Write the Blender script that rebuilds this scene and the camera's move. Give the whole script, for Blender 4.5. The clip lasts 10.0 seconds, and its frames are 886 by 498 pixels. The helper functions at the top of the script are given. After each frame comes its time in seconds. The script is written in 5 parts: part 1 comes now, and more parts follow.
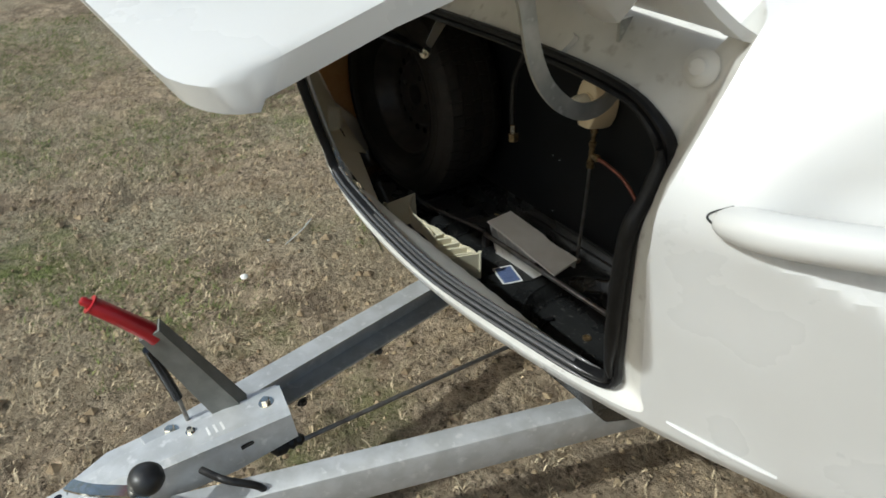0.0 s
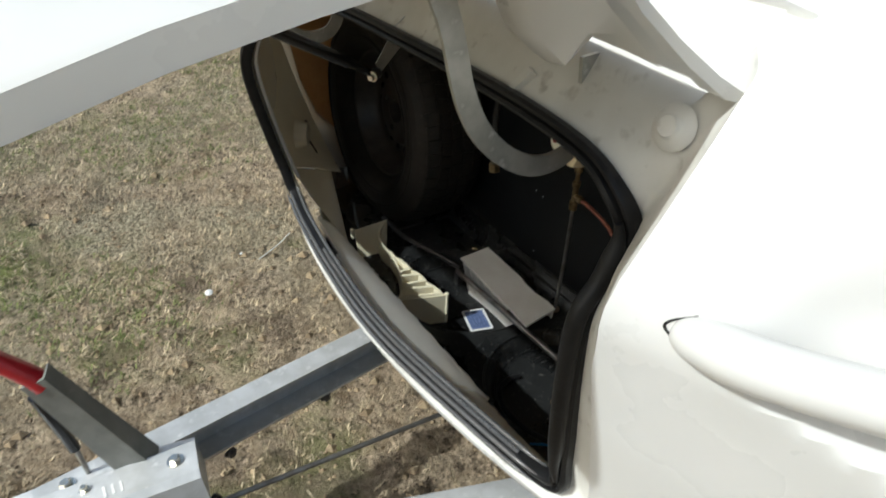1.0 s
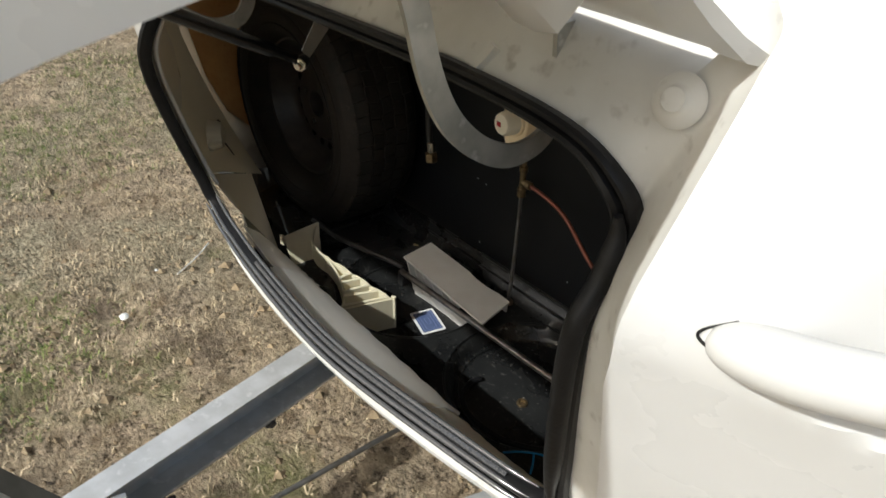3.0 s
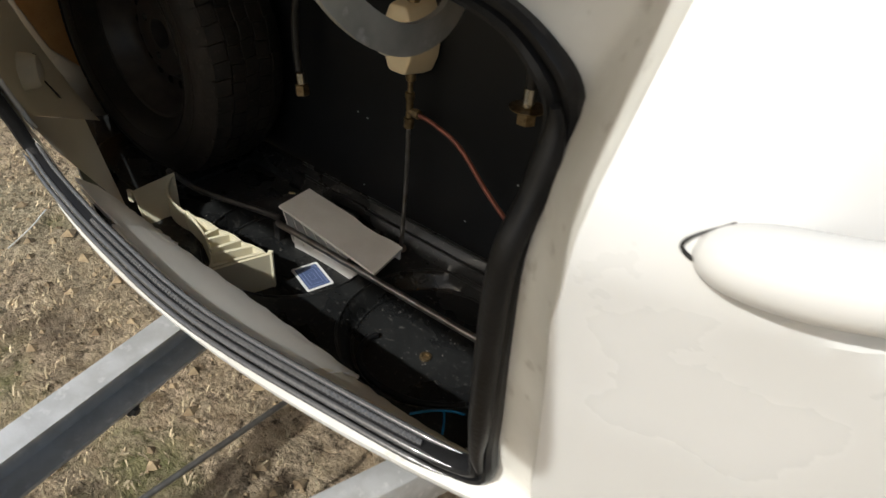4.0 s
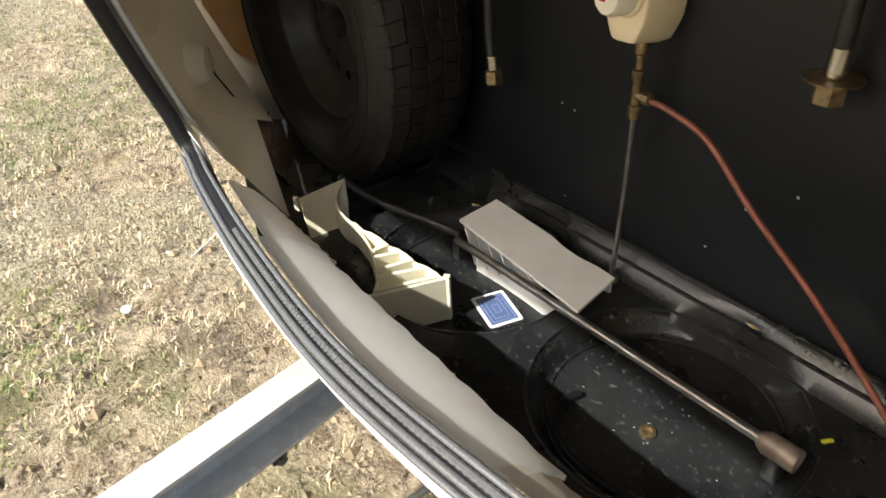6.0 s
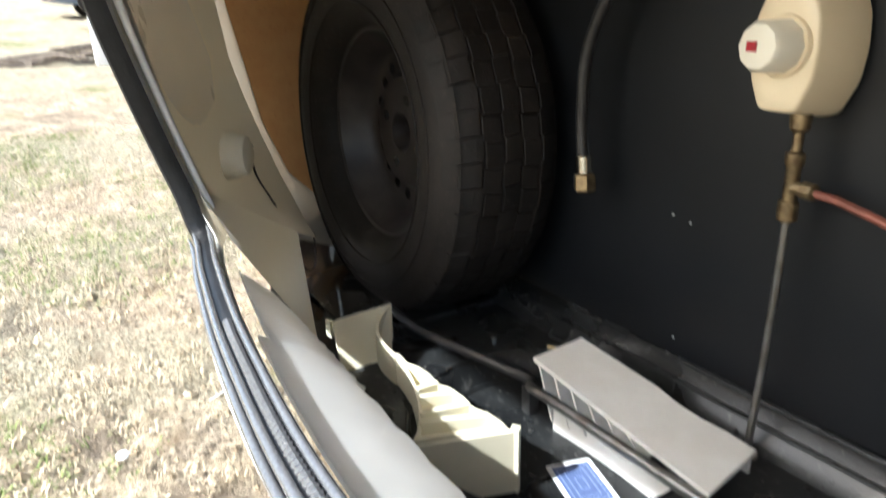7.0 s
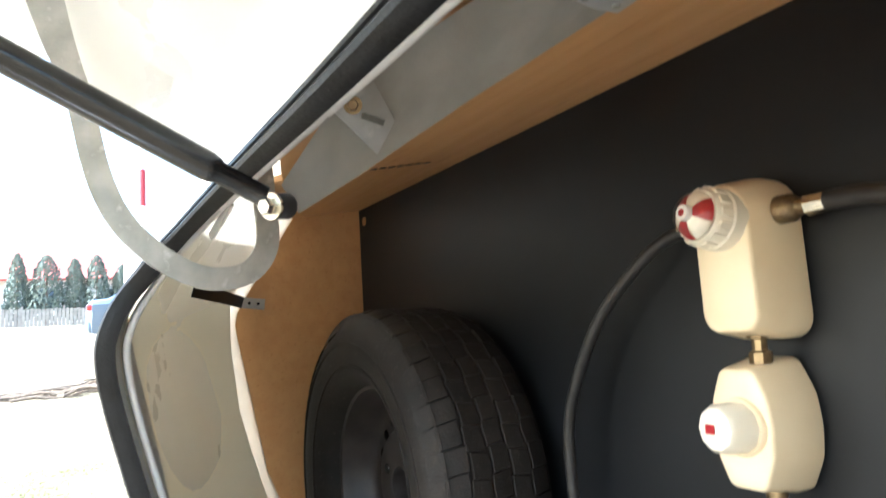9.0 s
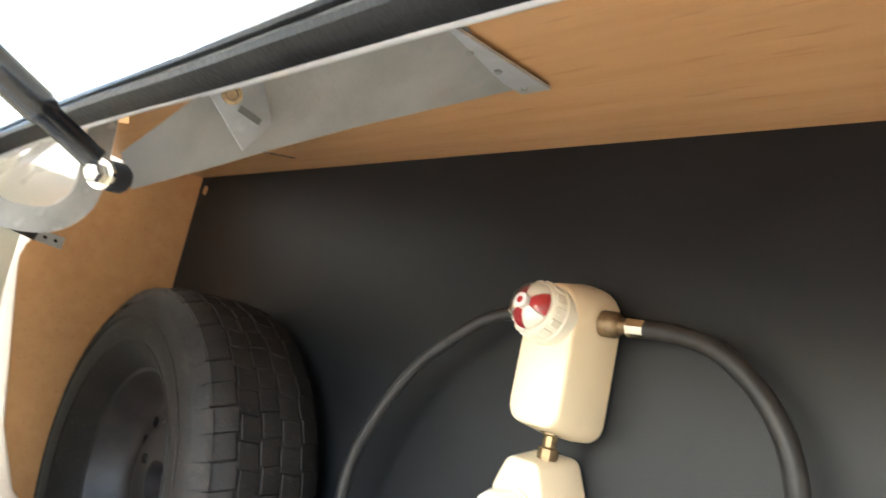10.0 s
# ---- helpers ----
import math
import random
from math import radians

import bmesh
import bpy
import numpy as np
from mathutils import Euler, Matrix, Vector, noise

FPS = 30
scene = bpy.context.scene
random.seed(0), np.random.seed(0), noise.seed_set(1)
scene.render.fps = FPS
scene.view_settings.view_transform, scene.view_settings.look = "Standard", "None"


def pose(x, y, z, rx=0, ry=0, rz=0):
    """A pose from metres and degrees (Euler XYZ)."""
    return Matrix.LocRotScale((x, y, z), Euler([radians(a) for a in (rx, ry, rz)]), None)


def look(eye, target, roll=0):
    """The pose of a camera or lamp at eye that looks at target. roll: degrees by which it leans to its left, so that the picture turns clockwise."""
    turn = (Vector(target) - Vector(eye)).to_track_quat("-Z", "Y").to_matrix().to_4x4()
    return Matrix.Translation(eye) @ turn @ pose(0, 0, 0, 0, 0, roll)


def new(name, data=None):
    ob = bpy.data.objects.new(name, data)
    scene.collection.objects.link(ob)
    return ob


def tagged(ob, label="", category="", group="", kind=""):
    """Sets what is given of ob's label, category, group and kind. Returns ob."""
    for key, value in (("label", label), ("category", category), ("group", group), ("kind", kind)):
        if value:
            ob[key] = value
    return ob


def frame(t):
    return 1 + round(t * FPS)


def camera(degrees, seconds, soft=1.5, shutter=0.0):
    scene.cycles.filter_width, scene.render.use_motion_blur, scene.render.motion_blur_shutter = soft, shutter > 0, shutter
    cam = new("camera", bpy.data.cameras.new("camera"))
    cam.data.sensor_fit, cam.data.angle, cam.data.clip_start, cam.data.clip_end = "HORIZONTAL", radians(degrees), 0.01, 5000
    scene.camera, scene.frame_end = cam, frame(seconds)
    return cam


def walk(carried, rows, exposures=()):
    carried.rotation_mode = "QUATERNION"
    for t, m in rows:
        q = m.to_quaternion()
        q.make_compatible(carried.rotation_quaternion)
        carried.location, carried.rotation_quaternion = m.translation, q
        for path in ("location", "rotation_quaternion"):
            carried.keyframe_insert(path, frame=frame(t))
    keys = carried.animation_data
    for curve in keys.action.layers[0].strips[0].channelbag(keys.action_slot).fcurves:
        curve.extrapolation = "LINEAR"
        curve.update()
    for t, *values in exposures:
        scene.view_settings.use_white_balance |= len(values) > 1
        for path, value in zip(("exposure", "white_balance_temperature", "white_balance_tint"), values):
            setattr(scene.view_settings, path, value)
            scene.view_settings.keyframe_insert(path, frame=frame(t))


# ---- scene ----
cam = camera(67.0, 10.0, shutter=0.35)
PATH = [
    (0, (0.204, 0.224, 1.579), (-1.188, 1.173, 0.502), -0.4),
    (0.5, (0.127, 0.37, 1.569), (-1.305, 1.174, 0.426), -0.9),
    (1, (0.101, 0.453, 1.555), (-1.323, 1.366, 0.488), 2.4),
    (1.5, (0.054, 0.463, 1.551), (-1.37, 1.513, 0.619), 2.4),
    (2, (-0.017, 0.462, 1.538), (-1.34, 1.561, 0.519), -0.8),
    (3.3, (-0.027, 0.489, 1.476), (-1.23, 1.607, 0.334), 4.0),
    (3.5, (-0.031, 0.511, 1.440), (-1.097, 1.657, 0.195), 5.9),
    (4, (-0.124, 0.55, 1.388), (-1.089, 1.844, 0.209), 5.0),
    (4.5, (-0.227, 0.617, 1.361), (-1.437, 1.718, 0.211), -0.3),
    (5, (-0.271, 0.714, 1.308), (-1.524, 1.633, 0.049), -4.5),
    (5.2, (-0.278, 0.731, 1.275), (-1.544, 1.622, 0.008), -5.7),
    (6.3, (-0.386, 0.705, 1.183), (-1.756, 1.643, 0.068), -2.6),
    (6.5, (-0.429, 0.761, 1.146), (-1.812, 1.678, 0.029), -3.0),
    (7, (-0.516, 0.8, 1.006), (-2.146, 1.756, 0.351), -1.5),
    (7.5, (-0.468, 0.793, 1.001), (-2.205, 1.7, 0.606), -2.8),
    (8, (-0.457, 0.801, 1.048), (-2.243, 1.694, 0.934), -2.4),
    (8.5, (-0.455, 0.819, 1.067), (-2.236, 1.726, 1.137), -4.5),
    (9, (-0.458, 0.824, 1.089), (-2.182, 1.807, 1.333), -3.5),
    (9.5, (-0.477, 0.813, 1.117), (-2.059, 1.985, 1.468), 6.8),
    (10, (-0.483, 0.828, 1.122), (-1.915, 2.19, 1.429), 12.4),
]
walk(cam, [(t, look(eye, target, roll)) for t, eye, target, roll in PATH], [(0.0, 0.0, 5900, 2), (1.5, 0.4, 5950, 3), (2.0, 0.3, 5950, 3), (3.5, 0.36, 6300, 7), (4.0, 0.3, 6300, 7), (4.5, 0.62, 6350, 8), (5.0, 1.45, 6350, 7), (5.2, 1.5, 6400, 7), (6.5, 1.62, 6100, 6), (7.0, 2.15, 5650, 6), (7.5, 2.55, 5400, 5), (8.5, 3.0, 5300, 5), (9.0, 3.15, 5250, 5), (9.5, 3.4, 5250, 6), (10.0, 3.78, 5250, 6)])

# ---- world and light ----
SUN_TO = Vector((-0.045, -0.72, 0.69)).normalized()
world = bpy.data.worlds.new("sky")
scene.world = world
world.use_nodes = True
wn = world.node_tree
sky = wn.nodes.new("ShaderNodeTexSky")
sky.sky_type = "NISHITA"
sky.sun_disc = False
sky.sun_elevation = math.asin(SUN_TO.z)
sky.sun_rotation = math.atan2(SUN_TO.x, SUN_TO.y)
sky.dust_density = 5.0
sky.air_density = 1.4
wn.nodes["Background"].inputs["Strength"].default_value = 0.115
wn.links.new(sky.outputs["Color"], wn.nodes["Background"].inputs["Color"])
sun = new("sun", bpy.data.lights.new("sun", "SUN"))
sun.data.energy = 3.1
sun.data.angle = radians(1.0)
sun.data.color = (1.0, 0.97, 0.92)
sun.matrix_world = look(SUN_TO * 30, (0, 0, 0))


# ---- materials ----
def mat(name, base, rough=0.5, metal=0.0, vary=None, scale=20.0, amount=0.35, bump=0.0, bump_scale=150.0, coat=0.0, fine=None, fine_scale=220.0, detail=6.0, stretch=None, island=0.0, translucent=0.0, tint=(0.95, 0.86, 0.68)):
    m = bpy.data.materials.new(name)
    m.use_nodes = True
    n, l = m.node_tree.nodes, m.node_tree.links
    b = n["Principled BSDF"]
    b.inputs["Base Color"].default_value = (*base, 1)
    b.inputs["Roughness"].default_value = rough
    b.inputs["Metallic"].default_value = metal
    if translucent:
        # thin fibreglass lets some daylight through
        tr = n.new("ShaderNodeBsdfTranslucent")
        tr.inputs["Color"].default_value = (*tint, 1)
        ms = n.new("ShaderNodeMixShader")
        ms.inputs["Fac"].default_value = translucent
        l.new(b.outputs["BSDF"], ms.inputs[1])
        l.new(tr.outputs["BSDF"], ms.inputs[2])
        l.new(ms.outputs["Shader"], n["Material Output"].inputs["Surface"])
    if coat:
        b.inputs["Coat Weight"].default_value = coat
        b.inputs["Coat Roughness"].default_value = 0.08
    tc = n.new("ShaderNodeTexCoord")
    src = tc.outputs["Object"]
    if stretch:
        mp = n.new("ShaderNodeMapping")
        mp.inputs["Scale"].default_value = stretch
        l.new(src, mp.inputs["Vector"])
        src = mp.outputs["Vector"]
    col = None
    if vary:
        t = n.new("ShaderNodeTexNoise")
        t.inputs["Scale"].default_value = scale
        t.inputs["Detail"].default_value = detail
        l.new(src, t.inputs["Vector"])
        r = n.new("ShaderNodeValToRGB")
        r.color_ramp.interpolation = "EASE"
        r.color_ramp.elements[0].position, r.color_ramp.elements[1].position = 0.5 - amount / 2, 0.5 + amount / 2
        r.color_ramp.elements[0].color, r.color_ramp.elements[1].color = (*base, 1), (*vary, 1)
        l.new(t.outputs["Fac"], r.inputs["Fac"])
        col = r.outputs["Color"]
        rr = n.new("ShaderNodeMapRange")
        rr.inputs["To Min"].default_value, rr.inputs["To Max"].default_value = max(0.03, rough - 0.08), min(1, rough + 0.1)
        l.new(t.outputs["Fac"], rr.inputs["Value"])
        l.new(rr.outputs["Result"], b.inputs["Roughness"])
    if fine:
        t2 = n.new("ShaderNodeTexNoise")
        t2.inputs["Scale"].default_value = fine_scale
        t2.inputs["Detail"].default_value = 3
        l.new(src, t2.inputs["Vector"])
        r2 = n.new("ShaderNodeValToRGB")
        r2.color_ramp.elements[0].position, r2.color_ramp.elements[1].position = 0.60, 0.74
        r2.color_ramp.elements[0].color, r2.color_ramp.elements[1].color = (0, 0, 0, 1), (1, 1, 1, 1)
        l.new(t2.outputs["Fac"], r2.inputs["Fac"])
        mx = n.new("ShaderNodeMix")
        mx.data_type = "RGBA"
        l.new(r2.outputs["Color"], mx.inputs["Factor"])
        if col:
            l.new(col, mx.inputs["A"])
        else:
            mx.inputs["A"].default_value = (*base, 1)
        mx.inputs["B"].default_value = (*fine, 1)
        col = mx.outputs["Result"]
    if island:
        g = n.new("ShaderNodeNewGeometry")
        hs = n.new("ShaderNodeHueSaturation")
        mr = n.new("ShaderNodeMapRange")
        mr.inputs["To Min"].default_value, mr.inputs["To Max"].default_value = 1 - island, 1 + island
        l.new(g.outputs["Random Per Island"], mr.inputs["Value"])
        l.new(mr.outputs["Result"], hs.inputs["Value"])
        if col:
            l.new(col, hs.inputs["Color"])
        else:
            hs.inputs["Color"].default_value = (*base, 1)
        col = hs.outputs["Color"]
    if col:
        l.new(col, b.inputs["Base Color"])
    if bump:
        t3 = n.new("ShaderNodeTexNoise")
        t3.inputs["Scale"].default_value = bump_scale
        t3.inputs["Detail"].default_value = 5
        l.new(src, t3.inputs["Vector"])
        bp = n.new("ShaderNodeBump")
        bp.inputs["Strength"].default_value = bump
        bp.inputs["Distance"].default_value = 0.004
        l.new(t3.outputs["Fac"], bp.inputs["Height"])
        l.new(bp.outputs["Normal"], b.inputs["Normal"])
    return m


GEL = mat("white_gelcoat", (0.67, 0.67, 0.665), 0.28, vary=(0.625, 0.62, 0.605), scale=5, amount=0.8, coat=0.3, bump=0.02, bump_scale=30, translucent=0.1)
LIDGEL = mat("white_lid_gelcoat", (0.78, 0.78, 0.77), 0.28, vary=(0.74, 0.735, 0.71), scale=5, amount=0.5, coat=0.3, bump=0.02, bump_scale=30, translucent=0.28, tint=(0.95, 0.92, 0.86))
FLANGE = mat("dusty_flange", (0.66, 0.65, 0.615), 0.5, vary=(0.54, 0.525, 0.485), scale=9, amount=0.5, fine=(0.44, 0.42, 0.385), fine_scale=38, bump=0.05, bump_scale=120)
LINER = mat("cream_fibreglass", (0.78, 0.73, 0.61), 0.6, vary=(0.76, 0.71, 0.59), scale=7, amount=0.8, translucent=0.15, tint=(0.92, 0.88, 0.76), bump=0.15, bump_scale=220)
RUBBER = mat("black_rubber", (0.0065, 0.0065, 0.0072), 0.42, vary=(0.012, 0.012, 0.013), scale=30, bump=0.15, bump_scale=200)
# seal rubber with a much paler base, standing for highlights of the sun
SUNLITSEAL = mat("sunlit_seal", (0.065, 0.065, 0.068), 0.16, vary=(0.105, 0.105, 0.108), scale=420, amount=0.6, coat=0.6)
TYRE = mat("tyre_rubber", (0.0105, 0.0093, 0.0085), 0.58, vary=(0.025, 0.0205, 0.0175), scale=25, amount=0.7, fine=(0.042, 0.034, 0.028), fine_scale=130, bump=0.3, bump_scale=300)
RIM = mat("dark_steel_rim", (0.034, 0.028, 0.026), 0.45, metal=0.3, vary=(0.062, 0.050, 0.045), scale=25, amount=0.5)
BLACKWALL = mat("black_panel", (0.0040, 0.0047, 0.0062), 0.44, vary=(0.0064, 0.0074, 0.0094), scale=6, amount=0.6, bump=0.06, bump_scale=350)
TRAY = mat("black_tray_plastic", (0.008, 0.0085, 0.009), 0.27, vary=(0.022, 0.023, 0.023), scale=9, amount=0.6, fine=(0.085, 0.082, 0.076), fine_scale=90, bump=0.12, bump_scale=250)
WOOD = mat("varnished_plywood", (0.61, 0.355, 0.155), 0.42, vary=(0.53, 0.285, 0.112), scale=5, amount=0.8, stretch=(0.7, 7, 7), bump=0.03, bump_scale=60, fine=(0.47, 0.24, 0.092), fine_scale=16)
GALV = mat("galvanised_steel", (0.46, 0.47, 0.47), 0.5, metal=0.45, vary=(0.56, 0.57, 0.58), scale=22, amount=0.35, fine=(0.66, 0.66, 0.66), fine_scale=40, bump=0.08, bump_scale=120)
GALVD = mat("dull_galvanised", (0.34, 0.335, 0.31), 0.5, metal=0.35, vary=(0.44, 0.435, 0.41), scale=18, amount=0.5, bump=0.1, bump_scale=200)
OLDGALV = mat("weathered_zinc", (0.17, 0.17, 0.155), 0.55, metal=0.4, vary=(0.25, 0.25, 0.23), scale=22, amount=0.5, bump=0.1, bump_scale=200)
ALU = mat("brushed_aluminium", (0.50, 0.50, 0.475), 0.38, metal=0.6, vary=(0.34, 0.345, 0.325), scale=30, amount=0.5, fine=(0.6, 0.6, 0.59), fine_scale=60)
CHROME = mat("bright_zinc", (0.72, 0.70, 0.64), 0.22, metal=1.0, vary=(0.6, 0.56, 0.45), scale=80)
BRASS = mat("brass", (0.32, 0.24, 0.13), 0.42, metal=0.85, vary=(0.15, 0.105, 0.06), scale=90, amount=0.5)
COPPER = mat("copper_wire", (0.27, 0.09, 0.06), 0.5, metal=0.2, vary=(0.18, 0.06, 0.04), scale=60)
STEEL = mat("worn_steel", (0.30, 0.30, 0.29), 0.38, metal=0.9, vary=(0.20, 0.18, 0.16), scale=40, amount=0.5)
DARKSTEEL = mat("dark_steel", (0.035, 0.035, 0.037), 0.4, metal=0.3, vary=(0.06, 0.058, 0.055), scale=40)
STRUT = mat("black_strut", (0.005, 0.005, 0.006), 0.2, vary=(0.008, 0.008, 0.009), scale=40)
HOSE = mat("black_hose", (0.016, 0.015, 0.015), 0.45, vary=(0.028, 0.026, 0.025), scale=50)
CREAM = mat("cream_plastic", (0.80, 0.68, 0.47), 0.36, vary=(0.76, 0.63, 0.42), scale=12, amount=0.5, coat=0.2)
KNOBW = mat("ivory_knob", (0.80, 0.75, 0.62), 0.3, coat=0.3)
REDP = mat("red_plastic", (0.36, 0.012, 0.02), 0.32, vary=(0.33, 0.01, 0.015), scale=60, coat=0.2)
CHOCK = mat("cream_chock_plastic", (0.78, 0.73, 0.55), 0.5, vary=(0.72, 0.66, 0.48), scale=15, amount=0.5, bump=0.05)
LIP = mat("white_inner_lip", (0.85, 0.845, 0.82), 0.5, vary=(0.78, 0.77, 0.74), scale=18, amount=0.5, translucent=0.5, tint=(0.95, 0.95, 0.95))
CHOCKW = mat("white_chock_plastic", (0.76, 0.75, 0.72), 0.55, vary=(0.68, 0.66, 0.62), scale=18, amount=0.5, bump=0.12, bump_scale=260)
BLACKP = mat("black_plastic", (0.016, 0.016, 0.017), 0.4, vary=(0.03, 0.03, 0.03), scale=30)
CARDW = mat("card_white", (0.75, 0.75, 0.74), 0.4)
CARDB = mat("card_blue", (0.06, 0.09, 0.20), 0.4, vary=(0.09, 0.125, 0.25), scale=300)
CARDL = mat("card_pale_blue", (0.24, 0.30, 0.48), 0.4)
BLUE = mat("blue_cord", (0.02, 0.28, 0.62), 0.4)
DUST = mat("grey_dust", (0.30, 0.28, 0.25), 0.9, vary=(0.18, 0.165, 0.14), scale=90)
YELLOW = mat("yellow_plastic", (0.62, 0.62, 0.04), 0.5)
STAIN = mat("rust_streak", (0.50, 0.36, 0.10), 0.7, vary=(0.7, 0.62, 0.45), scale=60)
RUSTY = mat("rusty_steel", (0.24, 0.17, 0.13), 0.5, metal=0.5, vary=(0.36, 0.31, 0.26), scale=70, amount=0.5)
CLEAR = mat("clear_plastic", (0.9, 0.9, 0.9), 0.05)
cn = CLEAR.node_tree
cm1, ct, cg = cn.nodes.new("ShaderNodeMixShader"), cn.nodes.new("ShaderNodeBsdfTransparent"), cn.nodes.new("ShaderNodeBsdfGlossy")
cg.inputs["Roughness"].default_value = 0.06
cm1.inputs["Fac"].default_value = 0.10
cn.links.new(ct.outputs["BSDF"], cm1.inputs[1])
cn.links.new(cg.outputs["BSDF"], cm1.inputs[2])
cn.links.new(cm1.outputs["Shader"], cn.nodes["Material Output"].inputs["Surface"])

for m, s in ((RUBBER, 0.25), (BLACKWALL, 0.34), (TYRE, 0.24), (HOSE, 0.4)):
    m.node_tree.nodes["Principled BSDF"].inputs["Specular IOR Level"].default_value = s


# ---- building helpers ----
def link_mesh(name, bm, material, parent=None, label="", smooth=True):
    me = bpy.data.meshes.new(name)
    bmesh.ops.recalc_face_normals(bm, faces=bm.faces)
    bm.to_mesh(me)
    bm.free()
    if smooth:
        me.polygons.foreach_set("use_smooth", [True] * len(me.polygons))
        me.set_sharp_from_angle(angle=radians(38))
    me.materials.append(material)
    ob = new(name, me)
    if parent:
        ob.parent = parent
    if label:
        ob["label"] = label
    return ob


def part(name, bm, material, parent, label=""):
    return link_mesh(name, bm, material, parent, label)


def thing(name, label, category, at=(0, 0, 0), group=""):
    ob = new(name)
    ob.location = at
    ob.empty_display_size = 0.05
    return tagged(ob, label, category, group)


def solid(name, bm, material, label, category="", group="", kind=""):
    return tagged(link_mesh(name, bm, material), label, category, group, kind)


def box(sx, sy, sz, m=None, bevel=0.0, seg=2, bm=None):
    """A box of that size round its middle, bevelled, moved by m."""
    b = bmesh.new()
    bmesh.ops.create_cube(b, size=1.0, matrix=Matrix.Diagonal((sx, sy, sz, 1)))
    if bevel:
        bmesh.ops.bevel(b, geom=b.edges[:], offset=bevel, segments=seg, affect="EDGES", profile=0.5)
    if m is not None:
        b.transform(m)
    return join(bm, b)


def join(bm, b):
    if bm is None:
        return b
    me = bpy.data.meshes.new("tmp")
    b.to_mesh(me)
    b.free()
    bm.from_mesh(me)
    bpy.data.meshes.remove(me)
    return bm


def smooth_path(pts, n=8, closed=False):
    """Catmull-Rom through the points."""
    pts = [Vector(p) for p in pts]
    out = []
    k = len(pts)
    last = k if closed else k - 1
    for i in range(last):
        if closed:
            p0, p1, p2, p3 = pts[i - 1], pts[i], pts[(i + 1) % k], pts[(i + 2) % k]
        else:
            p1, p2 = pts[i], pts[i + 1]
            p0 = pts[i - 1] if i else p1 * 2 - p2
            p3 = pts[i + 2] if i + 2 < k else p2 * 2 - p1
        for j in range(n):
            t = j / n
            out.append(0.5 * ((2 * p1) + (p2 - p0) * t + (2 * p0 - 5 * p1 + 4 * p2 - p3) * t * t + (3 * p1 - p0 - 3 * p2 + p3) * t ** 3))
    if not closed:
        out.append(pts[-1])
    return out


def sweep(path, section, closed=False, up=None, caps=True, bm=None, scale=None):
    """A cross section (list of (a, b)) swept along a path; a lies across, b along the up hint."""
    b = bmesh.new()
    rings = []
    k = len(path)
    side = None
    for i, p in enumerate(path):
        nxt = path[(i + 1) % k] if closed or i + 1 < k else path[i]
        prv = path[i - 1] if closed or i else path[i]
        tan = (nxt - prv).normalized()
        if up is not None:
            upv = up[i] if isinstance(up, list) else up
            s = tan.cross(upv)
            if s.length > 1e-6:
                side = s.normalized()
        elif side is None:
            side = tan.orthogonal().normalized()
        else:
            side = (side - tan * side.dot(tan)).normalized()
        u = side.cross(tan).normalized()
        f = scale[i] if scale else 1.0
        rings.append([b.verts.new(p + side * (a * f) + u * (c * f)) for a, c in section])
    m = len(section)
    for i in range(k if closed else k - 1):
        r0, r1 = rings[i], rings[(i + 1) % k]
        for j in range(m):
            b.faces.new((r0[j], r0[(j + 1) % m], r1[(j + 1) % m], r1[j]))
    if caps and not closed:
        b.faces.new(rings[0])
        b.faces.new(rings[-1][::-1])
    return join(bm, b)


def circle(r, n=12, sq=1.0):
    return [(r * math.cos(2 * math.pi * i / n), r * sq * math.sin(2 * math.pi * i / n)) for i in range(n)]


def tube(pts, r, n=10, smooth=6, bm=None, scale=None):
    path = smooth_path(pts, smooth) if smooth > 1 and len(pts) > 2 else [Vector(p) for p in pts]
    return sweep(path, circle(r, n), bm=bm)


def lathe(profile, seg=24, m=None, bm=None, closed=False):
    """A turned form: profile of (radius, height) round the z axis, moved by m."""
    b = bmesh.new()
    rings = [[b.verts.new((r * math.cos(2 * math.pi * i / seg), r * math.sin(2 * math.pi * i / seg), h)) for i in range(seg)] if r > 1e-6 else [b.verts.new((0, 0, h))] for r, h in profile]
    pairs = list(zip(rings, rings[1:])) + ([(rings[-1], rings[0])] if closed else [])
    for a, c in pairs:
        for i in range(seg):
            j = (i + 1) % seg
            q = [a[i % len(a)], a[j % len(a)], c[j % len(c)], c[i % len(c)]]
            q = list(dict.fromkeys(q))
            if len(q) > 2:
                b.faces.new(q)
    if m is not None:
        b.transform(m)
    return join(bm, b)


def loft(rings, closed=True, bm=None, cap_first=False, cap_last=False):
    b = bmesh.new()
    vs = [[b.verts.new(p) for p in r] for r in rings]
    k = len(rings[0])
    for a, c in zip(vs, vs[1:]):
        for i in range(k if closed else k - 1):
            j = (i + 1) % k
            b.faces.new((a[i], a[j], c[j], c[i]))
    if cap_first:
        b.faces.new(vs[0][::-1])
    if cap_last:
        b.faces.new(vs[-1])
    return join(bm, b)


def axis_to(d):
    """The turn that brings z to the way d."""
    return Vector(d).to_track_quat("Z", "Y").to_matrix().to_4x4()


